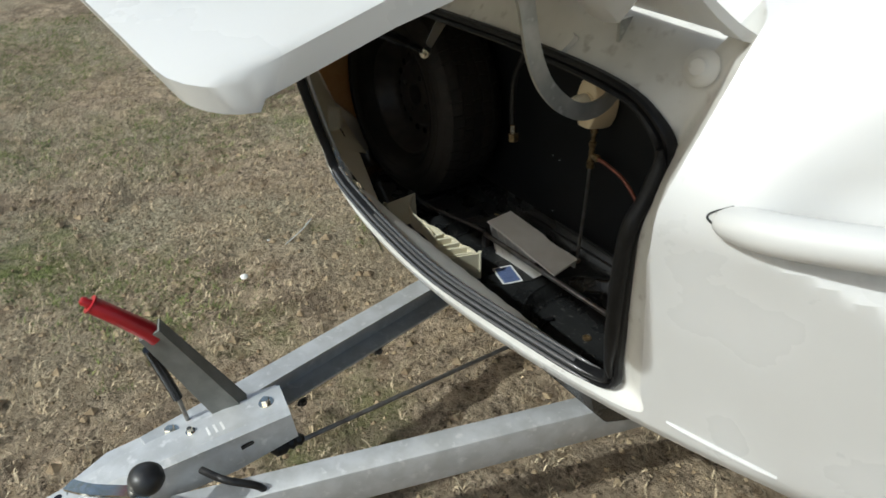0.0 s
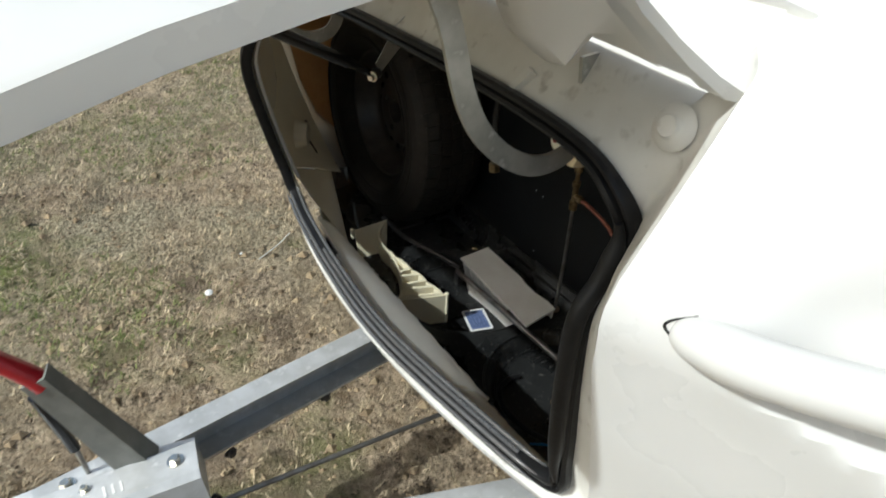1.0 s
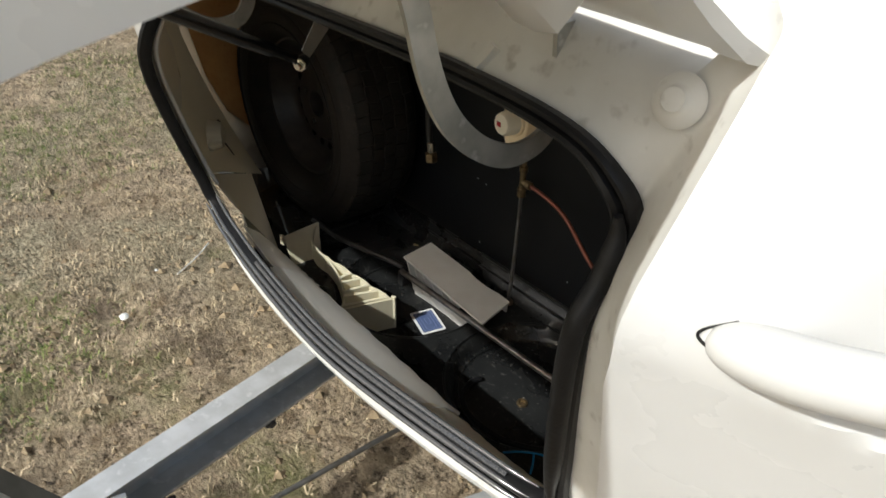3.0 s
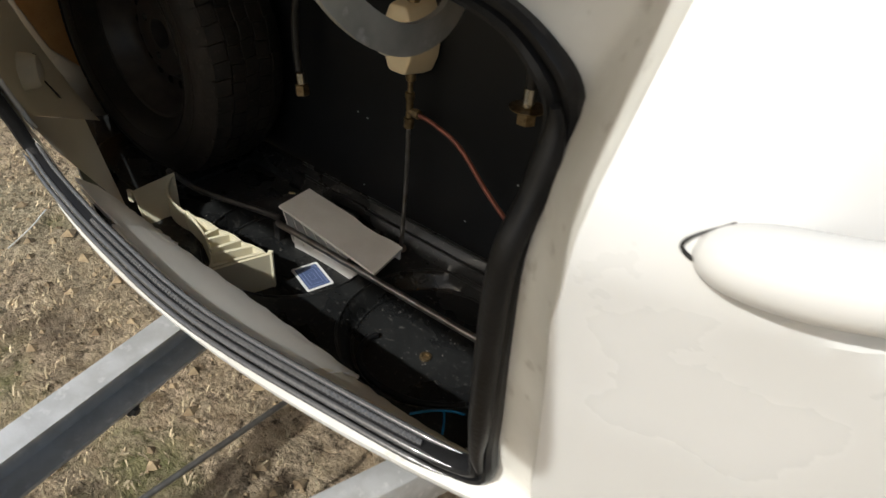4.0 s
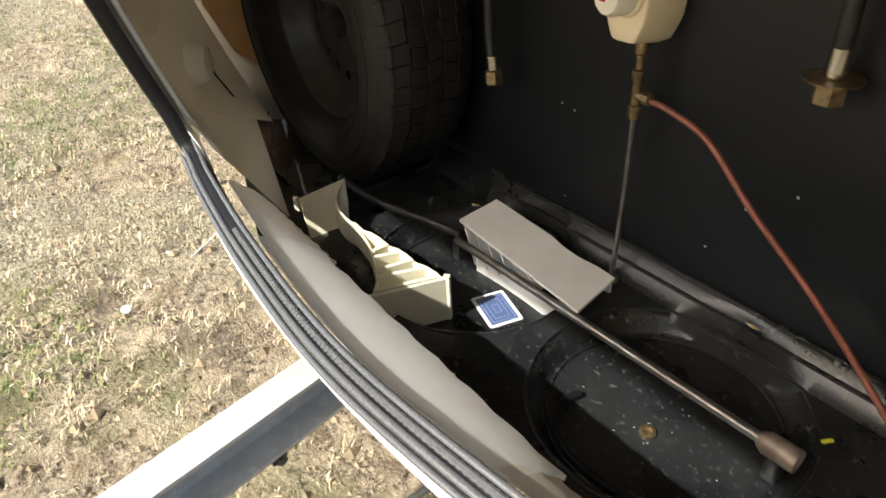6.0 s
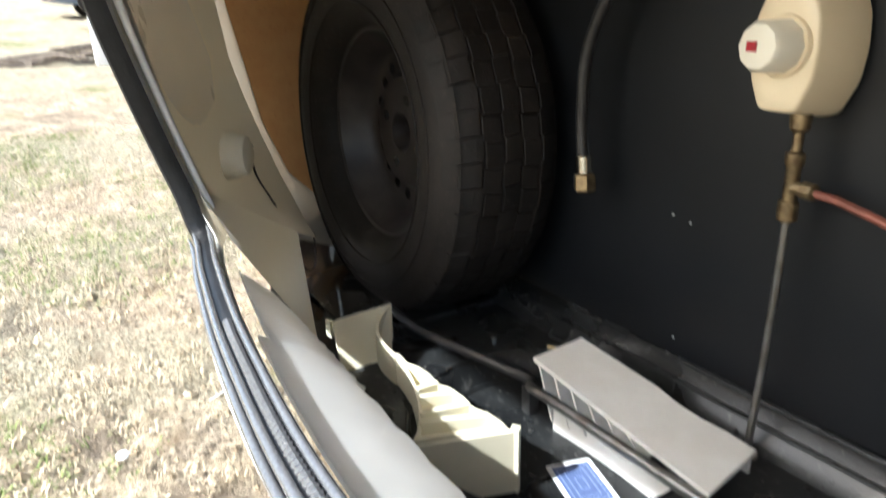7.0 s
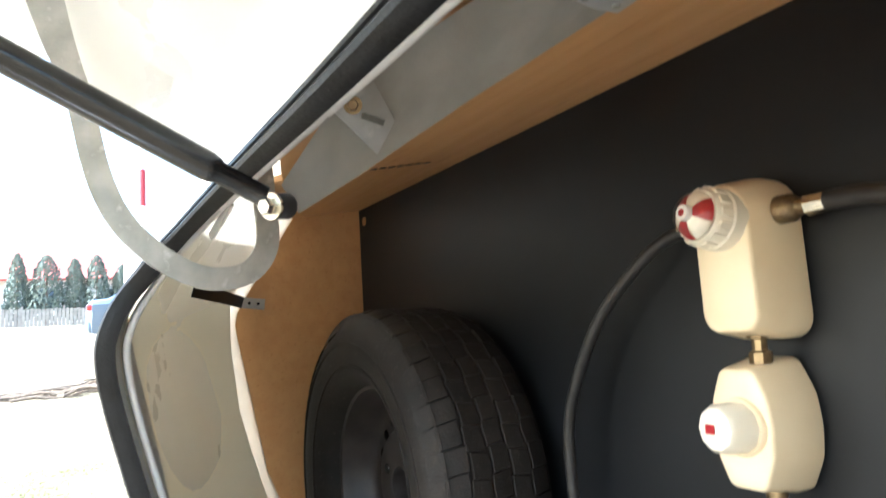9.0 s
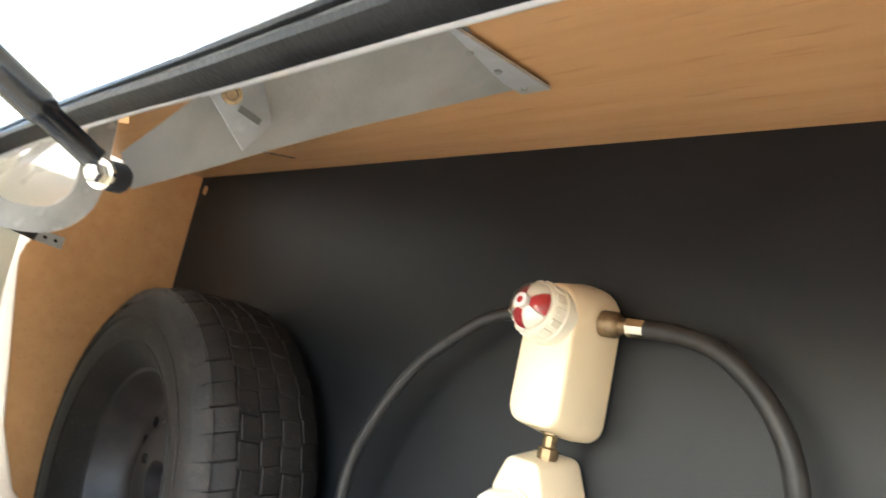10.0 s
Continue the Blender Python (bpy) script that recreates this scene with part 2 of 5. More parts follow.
def hexbolt(at, d, r=0.009, h=0.007, washer=True, bm=None):
    m = Matrix.Translation(at) @ axis_to(d)
    if washer:
        bm = lathe([(0, 0), (r * 1.5, 0), (r * 1.5, 0.002), (0, 0.002)], 16, m, bm)
    return lathe([(0, 0.002), (r, 0.002), (r, h), (r * 0.8, h + 0.002), (0, h + 0.002)], 6, m, bm)


# ---- ground ----
XC = -0.88


def ground_z(x, y):
    d = max(0.0, -x - 1.5)
    rise = 0.083 * (math.sqrt(min(d, 15) ** 2 + 1.2) - 1.095) + 0.056 * min(60, max(0, d - 15)) + 0.01 * max(0, d - 75)
    return rise + 0.02 * noise.noise(Vector((x * 1.1, y * 1.1, 0))) + 0.012 * noise.noise(Vector((x * 4, y * 4, 3)))


def fine_z(x, y):
    """The ground with its small clumps and hollows, where it is seen from near."""
    z = ground_z(x, y)
    if abs(x + 1.6) < 2.6 and abs(y - 1) < 2.4:
        z += 0.018 * noise.noise(Vector((x * 9, y * 9, 1))) + 0.020 * noise.noise(Vector((x * 22, y * 22, 7)))
    return z


def build_ground():
    b = bmesh.new()
    def axis(c, lo, hi):
        out, s, p = [c], 0.026, c
        while p < hi:
            s = 0.026 if abs(p - c) < 2.2 else s * 1.16
            p += s
            out.append(min(p, hi))
        s, p = 0.026, c
        while p > lo:
            s = 0.026 if abs(p - c) < 2.2 else s * 1.16
            p -= s
            out.insert(0, max(p, lo))
        return out
    xs, ys = axis(-1.6, -400, 300), axis(1.0, -300, 300)
    g = [[b.verts.new((x, y, fine_z(x, y))) for y in ys] for x in xs]
    for i in range(len(xs) - 1):
        for j in range(len(ys) - 1):
            b.faces.new((g[i][j], g[i + 1][j], g[i + 1][j + 1], g[i][j + 1]))
    m = bpy.data.materials.new("worn_sandy_turf")
    m.use_nodes = True
    n, l = m.node_tree.nodes, m.node_tree.links
    p = n["Principled BSDF"]
    p.inputs["Roughness"].default_value = 0.95
    p.inputs["Specular IOR Level"].default_value = 0.1
    tc = n.new("ShaderNodeTexCoord")
    def tex(scale, detail=6, rough=0.6):
        t = n.new("ShaderNodeTexNoise")
        t.inputs["Scale"].default_value, t.inputs["Detail"].default_value, t.inputs["Roughness"].default_value = scale, detail, rough
        l.new(tc.outputs["Object"], t.inputs["Vector"])
        return t.outputs["Fac"]
    def ramp(f, a, c, p0, p1):
        r = n.new("ShaderNodeValToRGB")
        r.color_ramp.elements[0].position, r.color_ramp.elements[1].position = p0, p1
        r.color_ramp.elements[0].color, r.color_ramp.elements[1].color = (*a, 1), (*c, 1)
        l.new(f, r.inputs["Fac"])
        return r.outputs["Color"]
    def mix(f, a, c):
        x = n.new("ShaderNodeMix")
        x.data_type = "RGBA"
        l.new(f, x.inputs["Factor"])
        l.new(a, x.inputs["A"])
        l.new(c, x.inputs["B"])
        return x.outputs["Result"]
    sand = ramp(tex(9, 8, 0.7), (0.27, 0.20, 0.128), (0.66, 0.53, 0.365), 0.38, 0.58)
    dark = ramp(tex(48, 8, 0.75), (0.085, 0.062, 0.041), (0.64, 0.51, 0.36), 0.40, 0.57)
    base = mix(ramp(tex(13, 8, 0.65), (0, 0, 0), (1, 1, 1), 0.46, 0.54), sand, dark)
    straw = ramp(tex(75, 8, 0.75), (0.13, 0.106, 0.066), (0.64, 0.56, 0.39), 0.40, 0.57)
    far = ramp(tex(1.3, 5), (0, 0, 0), (1, 1, 1), 0.44, 0.58)
    # bare trodden earth beside the caravan, turf further off
    sx = n.new("ShaderNodeSeparateXYZ")
    l.new(tc.outputs["Object"], sx.inputs["Vector"])
    away = n.new("ShaderNodeMapRange")
    away.inputs["From Min"].default_value, away.inputs["From Max"].default_value = -1.5, -2.6
    l.new(sx.outputs["X"], away.inputs["Value"])
    worn = n.new("ShaderNodeMath")
    worn.operation = "MULTIPLY"
    l.new(far, worn.inputs[0])
    l.new(away.outputs["Result"], worn.inputs[1])
    # damp trodden hollows and pale drifted sand
    damp = ramp(tex(3.1, 7, 0.7), (0.16, 0.118, 0.082), (0.42, 0.335, 0.235), 0.36, 0.62)
    base = mix(ramp(tex(2.3, 7, 0.66), (0, 0, 0), (1, 1, 1), 0.52, 0.60), base, damp)
    c = mix(worn.outputs["Value"], base, straw)
    green = ramp(tex(90, 6, 0.7), (0.097, 0.124, 0.041), (0.304, 0.324, 0.124), 0.35, 0.65)
    c = mix(ramp(tex(0.9, 6, 0.65), (0, 0, 0), (1, 1, 1), 0.55, 0.68), c, green)
    l.new(c, p.inputs["Base Color"])
    bp = n.new("ShaderNodeBump")
    bp.inputs["Strength"].default_value, bp.inputs["Distance"].default_value = 1.0, 0.06
    l.new(tex(60, 8, 0.7), bp.inputs["Height"])
    l.new(bp.outputs["Normal"], p.inputs["Normal"])
    return tagged(link_mesh("ground", b, m), "trampled sandy ground with dead grass and green patches", "ground", kind="structure")


build_ground()

# ---- caravan front ----
caravan = thing("caravan", "white fibreglass touring caravan nose with open front locker", "caravan", (XC, 1.5, 0))


caravan.matrix_world = Matrix.Translation((XC, 1.5, 0))


def cpart(name, bm, material, label="", parent=None):
    ob = link_mesh(name, bm, material, None, label)
    ob.parent = parent or caravan
    if parent is None:
        ob.matrix_parent_inverse = Matrix.Translation((-XC, -1.5, 0))
    else:
        ob.matrix_parent_inverse = parent.matrix_world.inverted() if parent.type == "EMPTY" else Matrix()
    return ob


def skin_y(u, z):
    """Depth of the outer skin at u across from the middle and height z."""
    a = abs(u)
    plan = 0.23 * u * u + 6.0 * max(0, a - 1.2) ** 2
    crest = 1.15
    if z < crest:
        prof = 0.88 - 0.20 * (z - 0.725) + 1.15 * max(0, 0.70 - z) ** 1.3
    else:
        prof = 0.795 + 0.62 * (z - crest)
    soft = 0.006 * math.exp(-((z - crest) / 0.014) ** 2)
    return prof + plan + soft


def ease(a, lo, hi):
    t = max(0.0, min(1.0, (a - lo) / (hi - lo)))
    return t * t * (3 - 2 * t)


def pocket(x, z):
    """Depth of the scalloped recess behind the grab handle."""
    run = x + 0.205
    if run <= 0:
        return 0.0
    low = 1.157 - 0.36 * run + 0.45 * run * run
    high = 1.157 + 1.15 * run - 1.5 * run * run if run < 0.38 else 1.377
    return 0.036 * ease(run, 0.0, 0.12) * ease(z, low - 0.004, low + 0.022) * (1 - ease(z, high - 0.075, high + 0.015)) * (1 - ease(x, 0.26, 0.36))


SEAL_KEYS = [(-0.365, 0.972, 0.735), (-0.52, 0.945, 0.73), (-0.80, 0.913, 0.728), (-1.05, 0.922, 0.728), (-1.28, 0.948, 0.727), (-1.40, 0.966, 0.735),
             (-1.428, 0.945, 0.80), (-1.425, 0.905, 0.94), (-1.412, 0.876, 1.06), (-1.405, 0.880, 1.12), (-1.395, 0.918, 1.185), (-1.33, 0.955, 1.235),
             (-1.12, 0.975, 1.258), (-0.88, 0.980, 1.260), (-0.60, 0.980, 1.258), (-0.43, 0.980, 1.243), (-0.362, 0.982, 1.210), (-0.350, 0.998, 1.168),
             (-0.35, 0.983, 1.112), (-0.352, 0.955, 1.06), (-0.352, 0.952, 0.95), (-0.355, 0.965, 0.80)]
SEAL = smooth_path(SEAL_KEYS, 6, closed=True)
NS = len(SEAL)


def rim_ring(dx, top, bottom, depth=0.0):
    """A ring round the opening: dx wider at the sides, top and bottom higher and lower, on the skin or at a depth behind it."""
    out = []
    for p in SEAL:
        u = p.x - XC
        a = min(1, abs(u) / 0.53)
        s = (p.z - 0.99) / 0.26
        w = max(0.0, min(1.0, (abs(s) - (0.36 if s > 0 else 0.45)) / (0.38 if s > 0 else 0.5)))
        w = w * w * (3 - 2 * w)
        wide = max(0.0, min(1.0, (s - 0.25) / 0.6))
        square = 0.105 * ease(a, 0.58, 0.83) * (1 - ease(a, 0.86, 0.975)) * w if s > 0 else 0.0
        x = p.x + math.copysign(dx * (1.0 + 0.24 * wide) * a ** 3 + square, u)
        z = p.z + (top if s > 0 else -bottom) * w
        # towards the top middle the nose is scooped back under the lid's hinge
        scoop = 0.10 * w * (1 - a ** 4) if s > 0 else 0.0
        out.append(Vector((x, skin_y(x - XC, z) + depth + scoop, z)))
    return out


def outer_ring(k):
    """Rings further out over the skin, from the opening's rim (0) to the edges of the nose (1)."""
    out = []
    for p in RIM0:
        u, v = p.x - XC, p.z - 0.99
        f = max(1.0, min(1.30 / max(1e-6, abs(u)), (1.9 if v > 0 else 0.32) / max(1e-6, abs(v))))
        x, z = p.x + (u * f - u) * k, p.z + (v * f - v) * k
        far_out = max(0.0, min(1.0, (abs(x - XC) - 0.80) / 0.35))
        if z < 0.80:
            z -= (0.80 - z) * 1.6 * far_out * far_out * (3 - 2 * far_out)
        keep = p.y - skin_y(p.x - XC, p.z)
        out.append(Vector((x, skin_y(x - XC, z) + keep * (1 - k) ** 2 + pocket(x, z), z)))
    return out


RIM0 = rim_ring(0.0745, 0.176, 0.022)
flange_rings = [[p + Vector((0, 0.004, 0)) for p in SEAL], [p + (q - p) * 0.35 + Vector((0, 0.016, 0)) for p, q in zip(SEAL, rim_ring(0.05, 0.14, 0.008))], rim_ring(0.064, 0.162, 0.014, 0.018), rim_ring(0.072, 0.172, 0.020, 0.005), RIM0]


def share(p):
    """How much of the flange's width is dusty flange: all at the sides, the lower part along the top."""
    a = min(1, abs(p.x - XC) / 0.53)
    return 1.0 if p.z < 1.15 else 0.5 + 0.5 * max(0, min(1, (a - 0.70) / 0.25))


def ring_at(i, f):
    """The point a share f along the flange's rings at place i."""
    t = f * (len(flange_rings) - 1)
    k = min(int(t), len(flange_rings) - 2)
    return flange_rings[k][i].lerp(flange_rings[k + 1][i], t - k)


cpart("locker_flange", loft([[ring_at(i, share(SEAL[i]) * j / 8) for i in range(NS)] for j in range(9)]), FLANGE, "grey dusty moulded flange round the opening")
top_idx = [i for i in range(NS) if share(SEAL[i]) < 0.999]
cpart("hinge_scoop", loft([[ring_at(i, share(SEAL[i]) + (1 - share(SEAL[i])) * j / 5) for i in top_idx] for j in range(6)], closed=False), GEL, "white scooped nose under the lid's hinge")
shell = loft([RIM0] + [outer_ring(k) for k in [0.004] + [0.014 * i for i in range(1, 50)] + [0.72, 0.76, 0.82, 0.88, 0.94, 1.0]])
body = cpart("body", shell, GEL, "white glossy fibreglass nose shell")
edge = outer_ring(1.0)


def side_edge(p):
    return abs(p.x - XC) > 1.29 or p.z > 0.75


k = next(i for i in range(NS) if not side_edge(edge[i]) and side_edge(edge[(i + 1) % NS]))
edge = [p for p in edge[k + 1:] + edge[:k + 1] if side_edge(p)]
hull = loft([edge, [Vector((p.x, p.y + 0.4, p.z)) for p in edge], [Vector((p.x, 6.0, p.z)) for p in edge]], closed=False)
cpart("side_wall", hull, GEL, "white caravan sides and roof")

# rubber seal
sec = [(-0.015, -0.006), (-0.016, 0.007), (-0.012, 0.013), (-0.007, 0.013), (-0.005, 0.008), (-0.002, 0.008), (0.0, 0.015), (0.005, 0.018), (0.010, 0.016), (0.013, 0.009), (0.015, 0.002), (0.015, -0.006)]
seal_path = [p + Vector((0, -0.007, -0.004)) * (1 - ease(p.z, 0.738, 0.80)) for p in SEAL]
cpart("rubber_seal", sweep(seal_path, sec, closed=True, up=[Vector((0, -1, 0))] * NS, scale=[1.0 - 0.22 * ease(p.z, 1.19, 1.24) for p in SEAL]), RUBBER, "black ribbed rubber seal")
# along the bottom the seal has stretched flat, with shiny ribs paled for sun highlights and a row of fine creases
low = sorted([p for p in seal_path if p.z < 0.745 and -1.415 < p.x < -0.37], key=lambda p: p.x)
low = smooth_path(low, 4)
for off, r, name in ((Vector((0, -0.022, 0.0)), 0.0042, "seal_rib"), (Vector((0, -0.016, 0.0105)), 0.0045, "seal_rib"), (Vector((0, 0.002, 0.0185)), 0.0042, "seal_rib")):
    cpart(name, sweep([p + off for p in low], circle(r, 10), up=Vector((0, -1, 0)), scale=[min(1.0, 0.2 + 0.1 * min(i, len(low) - 1 - i)) for i in range(len(low))]), SUNLITSEAL, "shiny rib of the seal, paled for sun highlights")
fold = [p for p in low if -1.12 < p.x < -0.42]
fold = smooth_path(fold, 3)
cpart("creased_rib", sweep([p + Vector((0, -0.007, 0.0165)) for p in fold], circle(0.0050, 8), up=Vector((0, -1, 0)), scale=[(0.72 if i % 2 else 1.0) for i in range(len(fold))]), SUNLITSEAL, "finely creased rib of the seal")

# ---- locker inside ----
WALL_Y, TOP_Z, FLOOR_Z = 1.525, 1.43, 0.445
LX, RX = -2.14, 0.36
cpart("back_panel", box(RX - LX + 0.02, 0.012, TOP_Z - 0.38, pose((LX + RX) / 2, WALL_Y + 0.006, (TOP_Z + 0.42) / 2)), BLACKWALL, "matt black back panel")
# plywood ceiling sloping down to the front


def ceil_z(y):
    return 1.43 + (y - WALL_Y) * 0.14


rows = []
for i in range(41):
    x = LX + (RX - LX) * i / 40
    y0 = max(1.06, skin_y(x - XC, 1.38) + (0.015 if x < -1.7 else 0.10))
    ys = [y0 + (WALL_Y - y0) * j / 6 for j in range(7)]
    rows.append([Vector((x, y, ceil_z(y))) for y in ys] + [Vector((x, y, ceil_z(y) + 0.012)) for y in ys[::-1]])
cpart("locker_ceiling", loft(rows, cap_first=True, cap_last=True), WOOD, "honey-coloured plywood ceiling")
side_shape = [(1.282, 0.55), (1.265, 0.60), (1.22, 0.75), (1.175, 0.93), (1.16, 1.08), (1.165, 1.25), (1.19, 1.45), (WALL_Y, 1.45), (WALL_Y, 0.55)]
low_shape = [(1.315, 0.44), (1.283, 0.548), (WALL_Y, 0.548), (WALL_Y, 0.44)]
for x in (LX, RX):
    cpart("side_lining", loft([[Vector((x, y, z)) for y, z in low_shape], [Vector((x + (0.012 if x > 0 else -0.012), y, z)) for y, z in low_shape]], cap_first=True, cap_last=True), BLACKWALL, "black lining below the plywood side")
    cpart("plywood_side", loft([[Vector((x, y, z)) for y, z in side_shape], [Vector((x + (0.012 if x > 0 else -0.012), y, z)) for y, z in side_shape]], cap_first=True, cap_last=True), WOOD, "honey-coloured plywood side panel")

# floor tray with two round wells
def front_y(x):
    """The tray's front edge: cut back at the sides, more so beyond the opening's near side."""
    u = x - XC
    return 1.085 + (2.0 * max(0, u - 0.44) if u > 0 else 0.42 * max(0, -u - 0.60))


WELLS = ((-0.70, 1.325), (-1.13, 1.325))
LAND = 0.036


def build_tray():
    b = bmesh.new()
    x0, x1, y1 = LX + 0.02, RX - 0.02, 1.522
    nx, ny = int((x1 - x0) / 0.009), 50
    def h(x, y):
        r = min(math.hypot(x - cx, y - cy) for cx, cy in WELLS)
        z = FLOOR_Z + LAND * ease(r, 0.168, 0.194)
        return z + 0.030 * ease(y, 1.490, 1.499) + 0.022 * ease(y, 1.508, 1.516)
    g = []
    for i in range(nx + 1):
        x = x0 + (x1 - x0) * i / nx
        ya = front_y(x)
        g.append([b.verts.new((x, ya + (y1 - ya) * j / ny, h(x, ya + (y1 - ya) * j / ny))) for j in range(ny + 1)])
    for i in range(nx):
        for j in range(ny):
            b.faces.new((g[i][j], g[i + 1][j], g[i + 1][j + 1], g[i][j + 1]))
    return b


cpart("floor_tray", build_tray(), TRAY, "black moulded plastic tray floor with round bottle wells")

for cx, cy in WELLS:
    for r, z in ((0.196, LAND + 0.0005), (0.1655, 0.0015)):
        ring = [Vector((cx + r * math.cos(a), min(1.488, cy + r * math.sin(a)), FLOOR_Z + z)) for a in (2 * math.pi * i / 72 for i in range(72))]
        cpart("tray_bead", sweep(ring, circle(0.0028, 8), closed=True, up=Vector((0, 0, 1))), TRAY, "raised ring moulded in the tray")
for y, z in ((1.492, 0.002), (1.503, 0.031), (1.519, 0.053)):
    cpart("tray_bead", sweep([Vector((LX + 0.03, y, FLOOR_Z + LAND + z)), Vector((-0.9, y, FLOOR_Z + LAND + z)), Vector((RX - 0.03, y, FLOOR_Z + LAND + z))], circle(0.0036, 8), up=Vector((0, 0, 1))), TRAY, "raised edge along the tray")

# white inner lip behind the front edge and cream liner at the far side
lip_path = [p for p in SEAL if p.z < 0.742 and -1.40 < p.x < -0.37]
lip_path.sort(key=lambda p: -p.x)


def lip_at(x):
    """The seal's lower run at a place across."""
    for a, c in zip(lip_path, lip_path[1:]):
        if c.x <= x <= a.x:
            return a.lerp(c, (a.x - x) / (a.x - c.x))
    return lip_path[0] if x > lip_path[0].x else lip_path[-1]


def lip_board(x0, x1, y, z, back, material, label):
    """A stiff white strip sloping down inwards from the seal to a straight lower edge."""
    rows = []
    for i in range(25):
        x = x0 + (x1 - x0) * i / 24
        p = lip_at(x) + Vector((0, 0.012 + back, -0.004 - back * 0.5))
        q = Vector((x, y + 0.0015 * math.sin(i * 1.9), z))
        m = p.lerp(q, 0.5) + Vector((0, 0.004, 0.004))
        rows.append([p, m, q, q + Vector((0, -0.003, -0.005)), m + Vector((0, -0.003, -0.005)), p + Vector((0, -0.001, -0.005))])
    return cpart("inner_lip", loft(rows, cap_first=True, cap_last=True), material, label)


lip_board(-1.105, -0.605, 1.020, 0.664, 0.0, LIP, "white moulded inner face under the front edge")
lip_board(-1.300, -1.092, 1.038, 0.640, 0.010, LIP, "greyish white moulded inner face under the front edge")
lip_board(-0.620, -0.372, 1.012, 0.668, 0.004, LINER, "cream ledge under the front edge")

cpart("tray_front", loft([[Vector((x, front_y(x) - 0.075, 0.640)), Vector((x, front_y(x) - 0.045, 0.54)), Vector((x, front_y(x) + 0.003, FLOOR_Z + LAND - 0.002))] for x in (-1.40 + 0.06 * i for i in range(18))], closed=False), TRAY, "black plastic front of the tray")

left = sorted([p for p in SEAL if p.x < -1.33 and p.z > 0.735], key=lambda p: p.z)
rows = []
CORNER = Vector((-1.70, 1.22, 0.595))
for p in left:
    t = min(1, (p.z - 0.735) / 0.45)
    z = 0.47 + t * 0.92
    y = np.interp(z, [0.45, 0.60, 0.75, 0.93, 1.08, 1.25, 1.42], [1.315, 1.265, 1.22, 1.175, 1.16, 1.165, 1.19])
    q = Vector((LX + 0.02 + 0.10 * (1 - t), y + 0.004, z))
    q = CORNER.lerp(q, ease(t, 0.08, 0.42))
    row = []
    for j in range(13):
        w = j / 12
        row.append((p + Vector((0, 0.012, 0))).lerp(q, w) + Vector((-0.05, -0.03, 0)) * math.sin(math.pi * w) * min(1, t * 3))
    if p.z > 0.785:
        rows.append(row)
cpart("shell_liner", loft(rows, closed=False), LINER, "cream fibreglass inside of the shell")
# below its cut edge the liner goes on as a narrow strip beside the seal
strip = []
for i in range(9):
    f = i / 8
    a = Vector((-1.428, 0.960, 0.80)).lerp(Vector((-1.385, 0.985, 0.735)), f)
    c = rows[0][10].lerp(Vector((-1.40, 1.095, 0.548)), f ** 0.8)
    strip.append([a, a.lerp(c, 0.33), a.lerp(c, 0.66), c])
cpart("liner_strip", loft(strip, closed=False), LINER, "cream fibreglass strip below the liner's cut edge")
back = [Vector((-1.36, 1.045)), Vector((-1.55, 1.105)), Vector((-1.75, 1.175)), Vector((-1.95, 1.24)), Vector((LX, 1.315))]
cpart("lower_lining", loft([[Vector((p.x, p.y - 0.03 + 0.05 * i, z)) for p in back] for i, z in ((0, 0.60), (0, 0.55), (1, 0.44))], closed=False), BLACKWALL, "black lining below the cream shell")
edge_path = [p + Vector((0, 0.020, 0.003 * max(0, min(1, (p.z - 1.0) / 0.2)))) for p in SEAL if p.x < -0.42 and p.z > 0.76]
cpart("frame_edge", sweep(edge_path, circle(0.005, 10), up=Vector((0, -1, 0))), GEL, "pale rounded edge of the frame")
cpart("frame_clip", sweep([Vector((-1.335, 0.986, 1.226)), Vector((-1.315, 0.992, 1.240)), Vector((-1.27, 0.998, 1.258))], [(-0.005, -0.002), (-0.005, 0.002), (0.005, 0.002), (0.005, -0.002)], up=Vector((0, -1, -0.3))), LIP, "pale plastic clip on the frame")
# upper inner frame edge
top = [p for p in SEAL if p.z > 1.19]
top.sort(key=lambda p: p.x)
cpart("upper_frame_edge", loft([[p + Vector((0, 0.010, 0.004)), p + Vector((0, 0.026, 0.010)), p + Vector((0, 0.085, 0.075)), p + Vector((0, 0.135, 0.125))] for p in top], closed=False), WOOD, "plywood strip above the opening")

# standing lip of the seal on the near side
stand = [p + Vector((0.004, -0.020, 0)) for p in SEAL if p.x > -0.375 and p.z > 0.75 and p.z < 1.19]
stand.sort(key=lambda p: p.z)
cpart("seal_bulb", sweep(stand, circle(0.0125, 12), up=Vector((0, -1, 0)), scale=[min(1.0, 0.35 + 0.13 * min(i, len(stand) - 1 - i)) for i in range(len(stand))]), RUBBER, "soft rounded bulb of the seal")

# ---- lid, hinged up ----
LIDX = 0.58
lid_prof = [(1.022, 1.350), (0.985, 1.372), (0.94, 1.405), (0.88, 1.455), (0.845, 1.490), (0.82, 1.508), (0.79, 1.512), (0.70, 1.496), (0.60, 1.477), (0.50, 1.455), (0.42, 1.433), (0.36, 1.418), (0.335, 1.408)]


